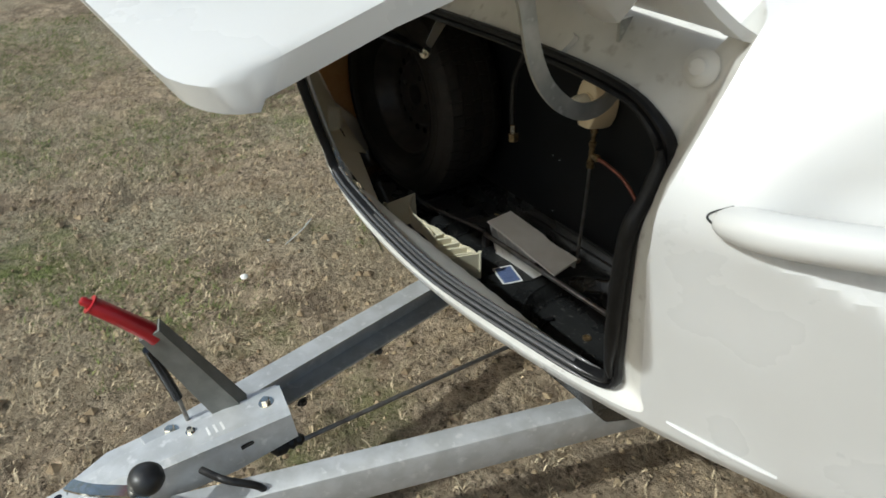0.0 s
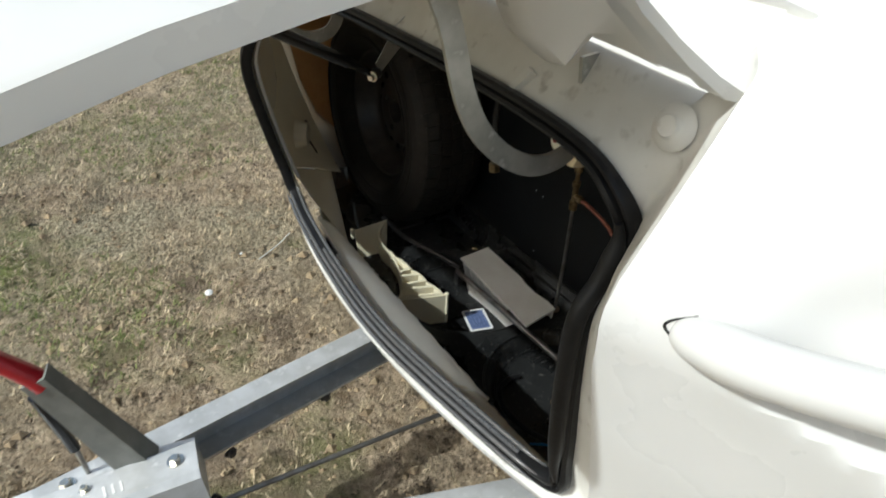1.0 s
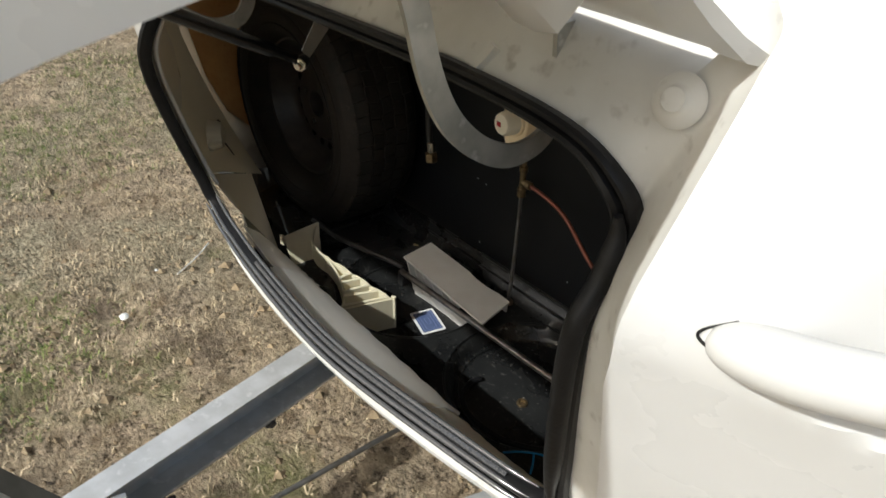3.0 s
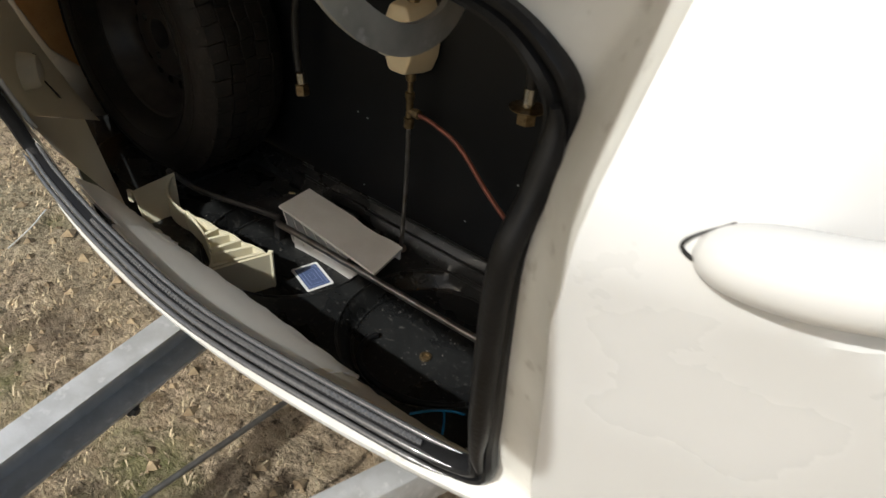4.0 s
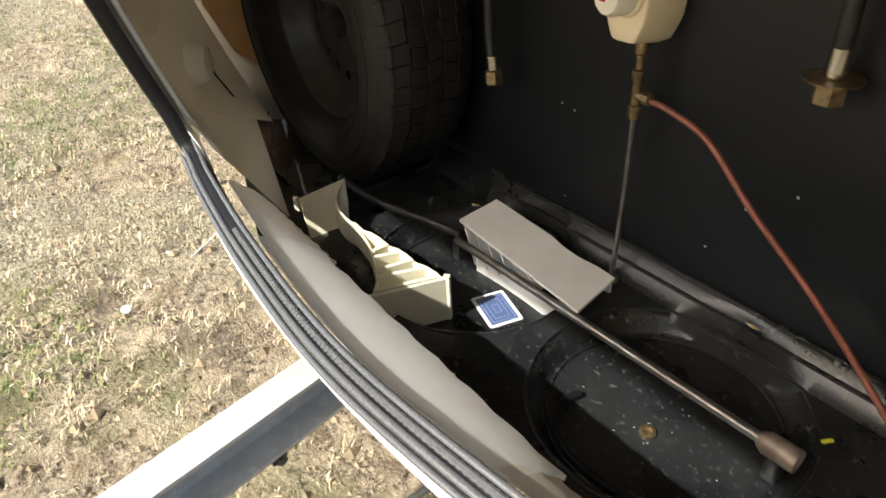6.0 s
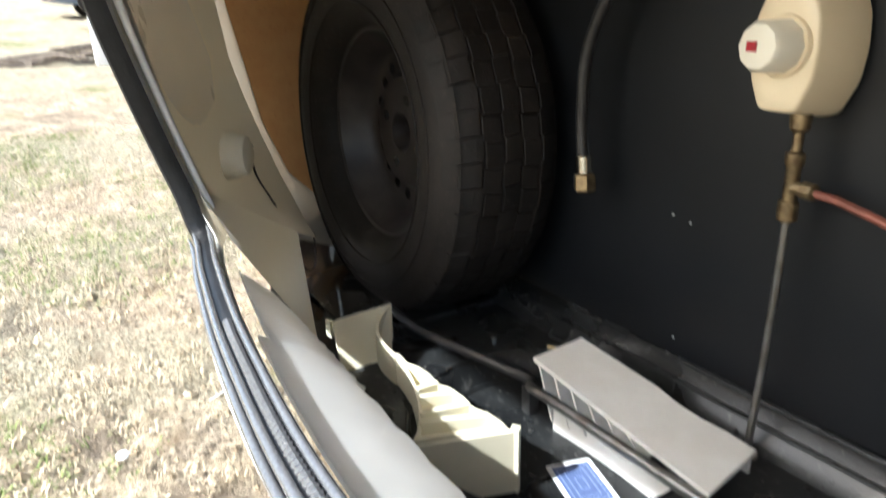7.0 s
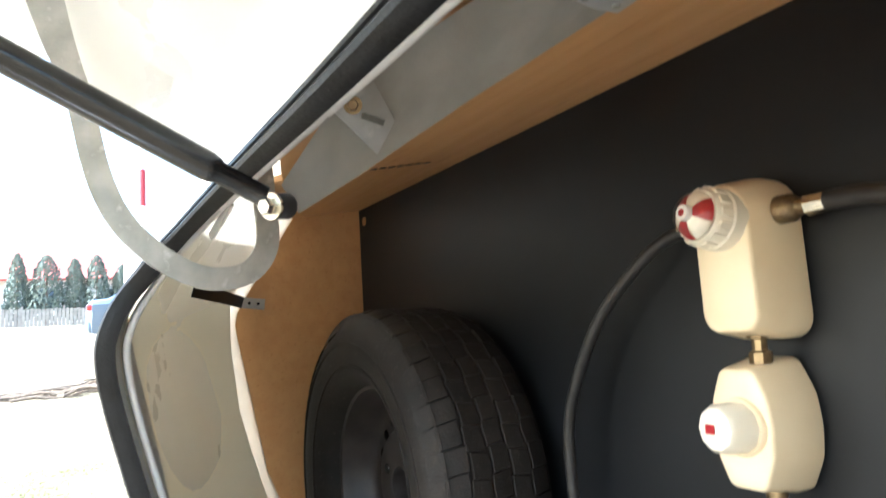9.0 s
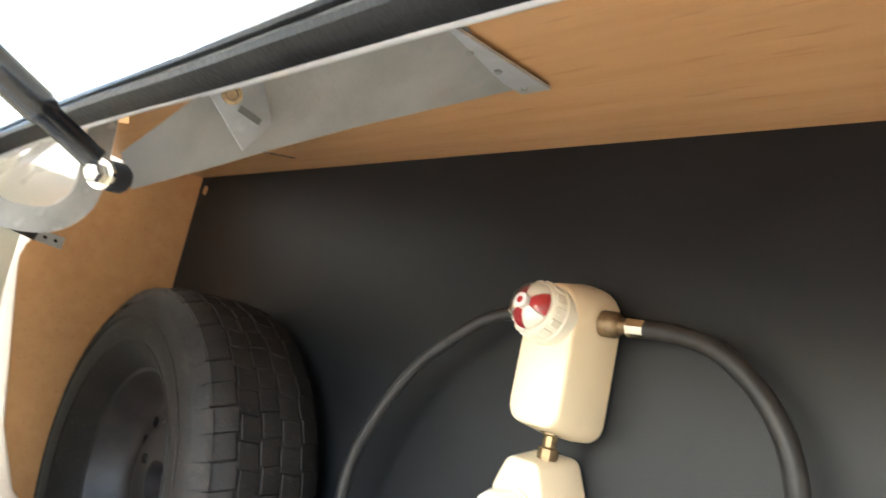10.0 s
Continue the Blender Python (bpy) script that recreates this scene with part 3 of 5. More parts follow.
def lid_section(a, thick=0.0245):
    """One slice of the lid at a (-1 to 1) across: the outer face and the inner face."""
    n = len(lid_prof)
    r, run = 0.045, LIDX * abs(a) - (LIDX - 0.045)
    shift = r - math.sqrt(max(0, r * r - run * run)) if run > 0 else 0.0
    outer, inner = [], []
    for k, (y, z) in enumerate(lid_prof):
        e = max(0, (k - 5) / (n - 6))
        yy = y + shift * e * e - 0.035 * (1 - a * a) * e
        if outer:
            yy = min(yy, outer[-1].y - 0.006)
        zz = z + 0.060 * (1 - a * a) * min(1, 0.25 + k / 6)
        xx = XC + (LIDX + 0.038 * max(0, 1 - k / 3.0)) * a
        outer.append(Vector((xx, yy, zz)))
        t = 0.012 if k == 0 else thick if abs(a) > 0.945 or k > n - 3 else 0.012
        inner.append(Vector((xx, yy + (0.012 if k == n - 1 else 0.016 * (1 if k < 6 else 0.3)), zz - t)))
    return outer + inner[::-1]


cuts = sorted(set([-1, -0.995, -0.985, -0.97, -0.95, -0.944, -0.92, -0.88, -0.84, -0.80] + [i / 10 for i in range(-7, 8)] + [1, 0.995, 0.985, 0.97, 0.95, 0.944, 0.92, 0.88, 0.84, 0.80]))


def lid_mesh():
    """The lid's slices joined, with the side rims closed by a strip of quads."""
    b = loft([lid_section(a) for a in cuts])
    n = len(lid_prof)
    for a in (-1, 1):
        sec = [b.verts.new(p) for p in lid_section(a)]
        for k in range(n - 1):
            b.faces.new((sec[k], sec[k + 1], sec[2 * n - 2 - k], sec[2 * n - 1 - k]))
    bmesh.ops.remove_doubles(b, verts=b.verts[:], dist=0.0002)
    return b


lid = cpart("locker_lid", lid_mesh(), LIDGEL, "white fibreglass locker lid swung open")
# moulded inner skin of the lid with swollen corners
rows = []
for i in range(45):
    a = -0.94 + 1.88 * i / 44
    row = []
    for j in range(15):
        t = j / 14
        y = 0.975 - 0.55 * t
        k = min(len(lid_prof) - 2, sum(1 for q in lid_prof if q[0] > y) - 1)
        (ya, za), (yb, zb) = lid_prof[k], lid_prof[k + 1]
        z = za + (zb - za) * (ya - y) / (ya - yb) + 0.060 * (1 - a * a) * min(1, 0.25 + k / 6) - 0.018
        drop = 0.085 * math.exp(-((abs(a) - 0.80) / 0.10) ** 4 - ((y - 0.865) / 0.055) ** 4) + 0.012 * math.exp(-(a / 0.6) ** 6 - ((y - 0.7) / 0.16) ** 6)
        row.append(Vector((XC + LIDX * a, y, z - drop)))
    rows.append(row)
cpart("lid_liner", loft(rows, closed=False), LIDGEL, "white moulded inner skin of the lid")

# hinge arms, J-shaped aluminium plates
for x in (-0.49, -1.27):
    path = smooth_path([(x, 0.79, 1.51), (x, 0.812, 1.43), (x, 0.832, 1.375), (x, 0.850, 1.31), (x, 0.874, 1.262), (x, 0.908, 1.226), (x, 0.948, 1.202), (x, 0.982, 1.196), (x, 1.016, 1.206), (x, 1.036, 1.238), (x, 1.034, 1.29), (x, 1.03, 1.33)], 5)
    if x < -1:
        path = [p + Vector((0, 0.004, -0.030 * (1 - ease(p.z, 1.26, 1.42)))) for p in path]
    fl = [1.5 - 0.5 * min(1, i / 8) for i in range(len(path))]
    w = 0.0135
    arm = sweep(path, [(-0.003, -w), (-0.003, w), (0.003, w), (0.003, -w)], up=[Vector((0, 1, 0)) if abs((path[min(i + 1, len(path) - 1)] - path[max(0, i - 1)]).normalized().y) < 0.0 else Vector((1, 0, 0)).cross((path[min(i + 1, len(path) - 1)] - path[max(0, i - 1)]).normalized()) for i in range(len(path))], scale=fl)
    bmesh.ops.bevel(arm, geom=[e for e in arm.edges if e.calc_face_angle(0) > 0.9], offset=0.0012, segments=1, affect="EDGES")
    cpart("hinge_arm", arm, ALU, "dull aluminium J-shaped hinge arm")

# gas strut and its bracket
SB, SL = Vector((-0.934, 0.962, 1.187)), Vector((-0.950, 0.420, 1.470))
d = (SL - SB).normalized()
m = Matrix.Translation(SB) @ axis_to(d)
L = (SL - SB).length
cpart("gas_strut", lathe([(0, 0.012), (0.008, 0.014), (0.008, 0.05), (0.0095, 0.052), (0.0108, 0.058), (0.0108, 0.25), (0.0108, L * 0.9), (0.0095, L * 0.9 + 0.003), (0.0050, L * 0.9 + 0.004), (0.0050, L - 0.02), (0.008, L - 0.018), (0.008, L), (0, L)], 20, m), STRUT, "black gas strut")
e = lathe([(0, -0.008), (0.008, -0.008), (0.0098, -0.005), (0.0098, 0.005), (0.008, 0.008), (0, 0.008)], 20, Matrix.Translation(SB) @ axis_to((0.35, -0.9, -0.1)))
cpart("strut_eye", e, BLACKP, "black strut end")
nd = Vector((0.55, -0.80, -0.15)).normalized()
w = lathe([(0, 0), (0.0098, 0), (0.0098, 0.003), (0.008, 0.003), (0.008, 0.0035), (0, 0.0035)], 20, Matrix.Translation(SB + nd * 0.010) @ axis_to(nd))
cpart("bolt", hexbolt(SB + nd * 0.0125, nd, 0.0065, 0.006, False, w), CHROME, "yellow zinc bolt and washer")
upper = [Vector(p) for p in ((-0.934, 0.962, 1.203), (-0.935, 0.995, 1.253), (-0.918, 1.036, 1.299), (-0.911, 1.087, 1.338), (-0.850, 1.144, 1.375))]
lower = [Vector(p) for p in ((-0.945, 0.978, 1.184), (-0.972, 1.040, 1.224), (-0.982, 1.085, 1.255), (-0.968, 1.150, 1.300), (-0.912, 1.287, 1.391))]
to_eye = Vector((0.87, -0.40, -0.30)).normalized()
cpart("strut_bracket", loft([[a, b, b - to_eye * 0.003, a - to_eye * 0.003] for a, b in zip(upper, lower)], cap_first=True, cap_last=True), GALVD, "dull galvanised strut bracket")
pb = [Vector(p) + to_eye * 0.007 for p in ((-0.922, 0.990, 1.268), (-0.970, 1.057, 1.243), (-0.951, 1.066, 1.268), (-0.912, 1.027, 1.289), (-0.908, 1.003, 1.288))]
clamp = loft([pb, [p - to_eye * 0.004 for p in pb]], cap_first=True, cap_last=True)
bmesh.ops.bevel(clamp, geom=clamp.edges[:], offset=0.001, segments=1, affect="EDGES")
cpart("clamp_plate", clamp, GALV, "slotted dull galvanised clamp plate")
cpart("bolt", hexbolt(Vector((-0.925, 1.018, 1.267)) + to_eye * 0.0075, to_eye, 0.0048, 0.005, True), BRASS, "brass-coloured bolt")
cpart("slot", sweep([Vector((-0.934, 1.029, 1.263)) + to_eye * 0.0078, Vector((-0.946, 1.053, 1.263)) + to_eye * 0.0078], [(-0.0025, -0.0006), (-0.0025, 0.0006), (0.0025, 0.0006), (0.0025, -0.0006)], up=to_eye), OLDGALV, "dull slot")
gp = [Vector((x, y, ceil_z(y) - 0.0075)) for x, y in ((-0.849, 1.10), (-0.878, 1.297), (-0.914, 1.299), (-0.884, 1.10))]
cpart("steel_flange", loft([gp, [p + Vector((0, 0, 0.003)) for p in gp]], cap_first=True, cap_last=True), GALV, "bluish folded steel flange")
for i in range(4):
    y = 1.139 + 0.0475 * i
    cpart("rivet", lathe([(0.0042, 0), (0.0036, 0.0025), (0, 0.0034)], 12, Matrix.Translation((-0.872 - 0.0086 * i, y, ceil_z(y) - 0.0075)) @ Matrix.Rotation(math.pi, 4, "X")), ALU, "bright rivet")

# ---- spare wheel ----
def build_wheel(c, lean=0.0):
    w = thing("spare_wheel", "worn black spare tyre on a dark steel rim against the panel", "wheel", c)
    R, W = 0.312, 0.185
    scl = 1.105
    side = [(0.160, 0.058), (0.174, 0.036), (0.186, 0.016), (0.206, -0.003), (0.232, -0.011), (0.256, -0.010), (0.276, -0.002), (0.290, 0.012), (0.299, 0.026), (0.303, 0.040)]
    prof = [(r, -W / 2 + d) for r, d in side] + [(r, W / 2 - d) for r, d in side[::-1]]
    part("tyre", lathe(prof, 96, closed=True), TYRE, w)
    for r, d in ((0.214, -0.0065), (0.252, -0.0112)):
        ring = [Vector((r * math.cos(2 * math.pi * i / 72), r * math.sin(2 * math.pi * i / 72), -W / 2 + d)) for i in range(72)]
        part("sidewall_rib", sweep(ring, circle(0.0018, 6), closed=True, up=Vector((0, 0, 1))), TYRE, w)
    # tread blocks with zigzag grooves, and lugs over the shoulders
    vs = bmesh.new()
    n = 54
    for k, (z0, z1, ph) in enumerate(((-0.082, -0.0500, 0.0), (-0.0465, -0.0175, 0.2), (-0.014, 0.014, 0.1), (0.0175, 0.0465, 0.3), (0.0500, 0.082, 0.2))):
        for i in range(n):
            a0, a1 = 2 * math.pi * (i + ph + 0.02) / n, 2 * math.pi * (i + ph + 0.98) / n
            jog = 0.0018 * (1 if i % 2 else -1)
            skew = 0.012 * (1 if k % 2 else -1)
            rings = []
            for r, e in ((0.301, 0.0), (0.3062, 0.0), (0.3072, 0.0010)):
                zz0, zz1 = z0 + jog + e, z1 + jog - e
                d0 = 0.0085 * max(0.0, (abs(z0) - 0.06) / 0.022)
                d1 = 0.0085 * max(0.0, (abs(z1) - 0.06) / 0.022)
                de = e / 0.31
                rings.append([Vector(((r - d) * math.cos(a), (r - d) * math.sin(a), z)) for a, z, d in ((a0 + de, zz0, d0), (a1 - de, zz0, d0), (a1 - de + skew, zz1, d1), (a0 + de + skew, zz1, d1))])
            loft(rings, bm=vs, cap_last=True)
            if k in (0, 4):
                sg = -1 if k == 0 else 1
                loft([[Vector((r * math.cos(a), r * math.sin(a), sg * z)) for r, z in ((0.301, 0.0815), (0.291, 0.0855), (0.277, 0.0975))] for a in (a0, a0 + (a1 - a0) * 0.5, a1 - 0.004)], closed=False, bm=vs)
    part("tread", vs, TYRE, w, "zigzag block tread")
    rim = [(0.168, -0.036), (0.176, -0.046), (0.182, -0.054), (0.178, -0.060), (0.170, -0.056), (0.164, -0.042), (0.155, -0.031), (0.149, -0.010), (0.142, 0.001), (0.132, 0.005), (0.104, 0.005), (0.092, -0.010), (0.070, -0.014), (0.050, -0.012), (0.034, -0.014), (0.030, 0.0), (0.030, 0.03), (0.13, 0.04), (0.15, 0.065), (0.165, 0.08)]
    part("rim", lathe(rim, 64), RIM, w, "dark painted steel rim")
    for i in range(4):
        a = 2 * math.pi * i / 4 + 0.4
        part("bolt_hole", lathe([(0, -0.0005), (0.008, -0.0005), (0.009, 0.0015), (0, 0.0015)], 12, Matrix.Translation((0.060 * math.cos(a), 0.060 * math.sin(a), -0.0138))), STRUT, w)
    for i in range(18):
        a = 2 * math.pi * i / 18
        part("vent_hole", lathe([(0, -0.0006), (0.0098, -0.0006), (0.0105, 0.001), (0, 0.001)], 12, Matrix.Translation((0.118 * math.cos(a), 0.118 * math.sin(a), 0.005))), STRUT, w)
    w.matrix_world = Matrix.Translation(c) @ Euler((radians(90 + lean), 0, 0)).to_matrix().to_4x4() @ Matrix.Rotation(math.pi, 4, "X") @ Matrix.Scale(scl, 4)
    return w


build_wheel((-1.660, 1.400, 0.800), 0)

# ---- drawbar ----
def rail(name, a, c, w=0.06, h=0.10):
    a, c = Vector(a), Vector(c)
    d = c - a
    m = Matrix.Translation((a + c) / 2) @ Matrix.Rotation(math.atan2(d.y, d.x), 4, "Z")
    return cpart(name, box(d.length, w, h, m, 0.006, 2), GALV, "galvanised steel drawbar rail")


channel = [(-0.03, -0.05), (-0.03, 0.05), (0.03, 0.05), (0.03, 0.043), (-0.024, 0.043), (-0.024, -0.043), (0.03, -0.043), (0.03, -0.05)]
cpart("drawbar_rail", sweep([Vector((-0.985, 0.25, 0.392)), Vector((-1.1575, 1.125, 0.382)), Vector((-1.33, 2.0, 0.372))], channel, up=Vector((0, 0, 1))), GALV, "galvanised steel channel drawbar rail")
rail("drawbar_rail", (-0.845, 0.25, 0.338), (-0.38, 1.75, 0.338))


# step in the tray under the wheel
cpart("tray_step", box(0.56, 0.30, 0.012, pose(-1.77, 1.345, 0.4835), 0.003), TRAY, "raised black step in the tray")

# ---- coupling head and handbrake ----
coupling = thing("coupling_head", "galvanised towing coupling with red-gripped handbrake lever", "tow coupling", (-0.93, 0.3, 0.46))


def at(ob, parent, label=""):
    """Hang a mesh built in world places under a thing or a part."""
    ob.parent = parent
    m = parent.matrix_basis.copy()
    if parent.parent:
        m = parent.parent.matrix_basis @ parent.matrix_parent_inverse @ m
    ob.matrix_parent_inverse = m.inverted()
    if label:
        ob["label"] = label
    return ob


def wpart(name, bm, material, parent, label=""):
    return at(link_mesh(name, bm, material), parent, label)


ax = Vector((0.07, 0.49, 0.055)).normalized()
across = ax.cross(Vector((0, 0, 1))).normalized()
upc = across.cross(ax).normalized()
c0 = Vector((-0.962, 0.045, 0.412))


def along(t, a, h):
    return c0 + ax * t + across * a + upc * h


def coupling_ring(t, w, h0, h1, ch=0.012):
    return [along(t, a, h) for a, h in ((-w, h0), (-w, h1 - ch), (-w + ch, h1), (w - ch, h1), (w, h1 - ch), (w, h0))]


wpart("housing", loft([coupling_ring(0.0, 0.030, -0.03, 0.010), coupling_ring(0.05, 0.034, -0.05, 0.014), coupling_ring(0.14, 0.040, -0.07, 0.026), coupling_ring(0.22, 0.046, -0.075, 0.030), coupling_ring(0.36, 0.048, -0.075, 0.032), coupling_ring(0.505, 0.050, -0.05, 0.034)], cap_first=True, cap_last=True), GALV, coupling, "galvanised pressed steel housing")
plate = [(0.02, -0.030, -0.020), (0.12, -0.085, -0.035), (0.26, -0.095, -0.040), (0.42, -0.090, -0.040), (0.50, -0.080, -0.040)]
wpart("side_plate", loft([[along(t, a, 0.0), along(t, b, 0.0), along(t, b, -0.006), along(t, a, -0.006)] for t, a, b in plate], cap_first=True, cap_last=True), GALV, coupling, "flat galvanised side plate")
for t, a, h, r in ((0.465, -0.002, 0.034, 0.011), (0.255, -0.070, 0.0, 0.012), (0.30, -0.012, 0.031, 0.007)):
    wpart("bolt", hexbolt(along(t, a, h), upc, r, 0.010), CHROME, coupling, "yellow zinc bolt")
wpart("slot", box(0.03, 0.003, 0.012, Matrix.Translation(along(0.40, 0.0492, -0.012)) @ axis_to(upc) @ pose(0, 0, 0, 0, 0, 98), 0.002), STRUT, coupling, "dark keyhole slot")
for t in (0.025, 0.05):
    wpart("hole", lathe([(0, 0), (0.008, 0), (0.008, 0.0015), (0, 0.0015)], 12, Matrix.Translation(along(t, -0.002, 0.012)) @ axis_to(upc)), STRUT, coupling, "dark hole")
for i, (t, wd) in enumerate(((0.335, 0.05), (0.350, 0.05), (0.365, 0.05))):
    wpart("stamp_line", box(0.026, 0.005, 0.0012, Matrix.Translation(along(t, 0.010, 0.0325)) @ axis_to(upc) @ pose(0, 0, 0, 0, 0, 10)), CARDW, coupling, "pale stamped label line")
H0, H1, H2 = Vector((-0.968, 0.445, 0.450)), Vector((-0.978, 0.328, 0.725)), Vector((-1.000, 0.243, 0.818))
dl = (H1 - H0)
lever = bmesh.new()
chan = [(-0.020, -0.017), (-0.020, 0.017), (-0.016, 0.017), (-0.016, -0.012), (0.016, -0.012), (0.016, 0.017), (0.020, 0.017), (0.020, -0.017)]
lever = sweep([H0, H0.lerp(H1, 0.5), H1 + dl * 0.03], chan, up=Vector((-1, 0.25, 0.2)), scale=[1.6, 1.35, 1.1])
hb = wpart("handbrake_lever", lever, OLDGALV, coupling, "grey steel channel handbrake lever")
gr = sweep([H1 + Vector((0, 0.004, -0.012)), H1.lerp(H2, 0.12), H1.lerp(H2, 0.5) + Vector((0, -0.004, 0.006)), H1.lerp(H2, 0.97), H2], circle(0.0205, 16, 0.85), up=Vector((0, 1, 0.4)), scale=[1.15, 1.08, 0.98, 0.95, 0.9])
wpart("grip", gr, REDP, coupling, "glossy red plastic grip")
wpart("release_button", lathe([(0, 0), (0.009, 0), (0.009, 0.016), (0.006, 0.020), (0, 0.020)], 14, Matrix.Translation(H2) @ axis_to(H2 - H1)), REDP, coupling, "red release button")
wpart("grip_cap", lathe([(0.019, 0), (0.0195, 0.004), (0.011, 0.005), (0.0105, 0.0)], 16, Matrix.Translation(H2 - (H2 - H1).normalized() * 0.002) @ axis_to(H2 - H1)), REDP, coupling, "worn red ring")
wpart("lever_strut", tube([(-0.985, 0.312, 0.685), (-1.000, 0.335, 0.55), (-1.002, 0.340, 0.52)], 0.0115, 12, 1), STRUT, coupling, "black gas strut")
wpart("strut_rod", tube([(-1.002, 0.340, 0.53), (-1.004, 0.348, 0.432)], 0.005, 10, 1), STEEL, coupling, "steel strut rod")
wpart("breakaway_cable", tube([(-0.86, 0.33, 0.43), (-0.80, 0.36, 0.44), (-0.775, 0.42, 0.40), (-0.79, 0.44, 0.33)], 0.008, 10), HOSE, coupling, "black rubber cable")
brake_rod = solid("brake_rod", tube([(-0.885, 0.50, 0.352), (-0.878, 0.80, 0.350), (-0.865, 1.25, 0.348)], 0.006, 10), STEEL, "thin weathered steel brake rod under the drawbar", "rod")
wpart("rod_boot", lathe([(0.008, 0), (0.016, 0.01), (0.012, 0.02), (0.018, 0.03), (0.013, 0.04), (0.020, 0.05), (0.020, 0.07), (0.008, 0.08)], 14, Matrix.Translation((-0.887, 0.565, 0.355)) @ axis_to((0, -1, 0.1))), BLACKP, coupling, "black rubber bellows")

jockey = thing("jockey_wheel_clamp", "pale clamp lever and black knob on a galvanised tube", "jockey clamp", (-0.80, 0.16, 0.5))
wpart("tube", lathe([(0.030, -0.40), (0.030, 0.0), (0.026, 0.006), (0.014, 0.008), (0.014, 0.016), (0, 0.018)], 24, Matrix.Translation((-0.815, 0.165, 0.540))), GALV, jockey, "galvanised jockey tube")
wpart("cap", lathe([(0.034, -0.03), (0.036, -0.02), (0.036, 0.0), (0.031, 0.004)], 24, Matrix.Translation((-0.815, 0.165, 0.540))), CHROME, jockey, "bright collar")
lv = sweep(smooth_path([(-0.878, 0.165, 0.560), (-0.835, 0.200, 0.565), (-0.795, 0.262, 0.555), (-0.775, 0.272, 0.54)], 5), [(-0.012, -0.003), (-0.012, 0.003), (0.012, 0.003), (0.012, -0.003)], up=Vector((0, 0, 1)))
wpart("clamp_lever", lv, CHROME, jockey, "pale folded steel lever")
wpart("knob", lathe([(0, 0), (0.018, 0), (0.020, 0.006), (0.030, 0.016), (0.034, 0.030), (0.031, 0.044), (0.020, 0.055), (0, 0.059)], 24, Matrix.Translation((-0.808, 0.285, 0.533)) @ axis_to((0.1, 0.2, 1))), BLACKP, jockey, "black plastic knob")

jockey.location += Vector((-0.011, -0.063, -0.042))

# rail bolt and rivets
for x, y, z in ((-1.155, 0.878, 0.318), (-1.095, 0.62, 0.318)):
    cpart("rail_bolt", hexbolt(Vector((x + 0.070, y, z + 0.008)), (1, 0.2, -0.2), 0.010, 0.010), DARKSTEEL, "rusty bolt")

# ---- grab handle and mouldings ----
def on_skin(x, z, off=0.0):
    return Vector((x, skin_y(x - XC, z) + off, z))


gp = [on_skin(-0.204, 1.156, 0.004), on_skin(-0.17, 1.162, -0.004), on_skin(-0.12, 1.168, -0.012), on_skin(-0.05, 1.178, -0.014), on_skin(0.05, 1.192, -0.012), on_skin(0.18, 1.21, -0.006), on_skin(0.30, 1.235, 0.01), on_skin(0.37, 1.25, 0.04)]
path = smooth_path(gp, 8)
n = len(path)
prof = [min(1.0, 0.12 + 0.88 * math.sqrt(max(0, 1 - (1 - min(1, i / 14)) ** 2))) for i in range(n)]
cpart("grab_handle", sweep(path, circle(0.0265, 24, 1.0), up=Vector((0, -1, 0.5)), scale=prof), GEL, "white moulded grab handle")
gap = [on_skin(x, z, -0.001) for x, z in ((-0.120, 1.137), (-0.155, 1.143), (-0.188, 1.150), (-0.208, 1.157), (-0.207, 1.166), (-0.188, 1.180))]
cpart("grab_gap", sweep(smooth_path(gap, 6), circle(0.0015, 8), scale=[min(1, 0.3 + 0.9 * math.sin(math.pi * i / 30)) for i in range(31)]), STRUT, "thin dark gap round the handle")
cpart("rust_stain", sweep([on_skin(-0.150 + 0.013 * i, 1.148 - 0.0035 * i, 0.006 + 0.003 * i) for i in range(5)], [(-0.002, -0.0045), (-0.002, 0.0045), (0.002, 0.0045), (0.002, -0.0045)], up=Vector((0, -1, 0)), scale=[0.3, 0.9, 1.1, 0.8, 0.3]), STAIN, "yellow-brown rust streak")
cpart("moulded_bead", sweep([on_skin(-0.236 + 0.028 * i, 0.730 - 0.002 * i, -0.001) for i in range(7)], circle(0.005, 10), up=Vector((0, -1, 0)), scale=[0.6, 1, 1, 1, 1, 1, 0.6]), GEL, "raised moulded bead")
cpart("flange_rib", sweep([Vector((-0.566, 1.006, 1.292)), Vector((-0.572, 0.999, 1.279)), Vector((-0.580, 0.984, 1.262))], [(-0.008, -0.004), (-0.006, 0.005), (0.006, 0.005), (0.008, -0.004)], up=Vector((0, -0.75, 0.6))), FLANGE, "short moulded rib on the flange")
fn = Vector((0.1, -0.86, 0.3)).normalized()
cpart("flange_stud", lathe([(0.026, -0.006), (0.022, 0.0), (0.016, 0.002), (0.013, 0.004), (0.011, 0.009), (0, 0.0105)], 24, Matrix.Translation((-0.330, 1.004, 1.300)) @ axis_to(fn)), FLANGE, "round moulded stop")


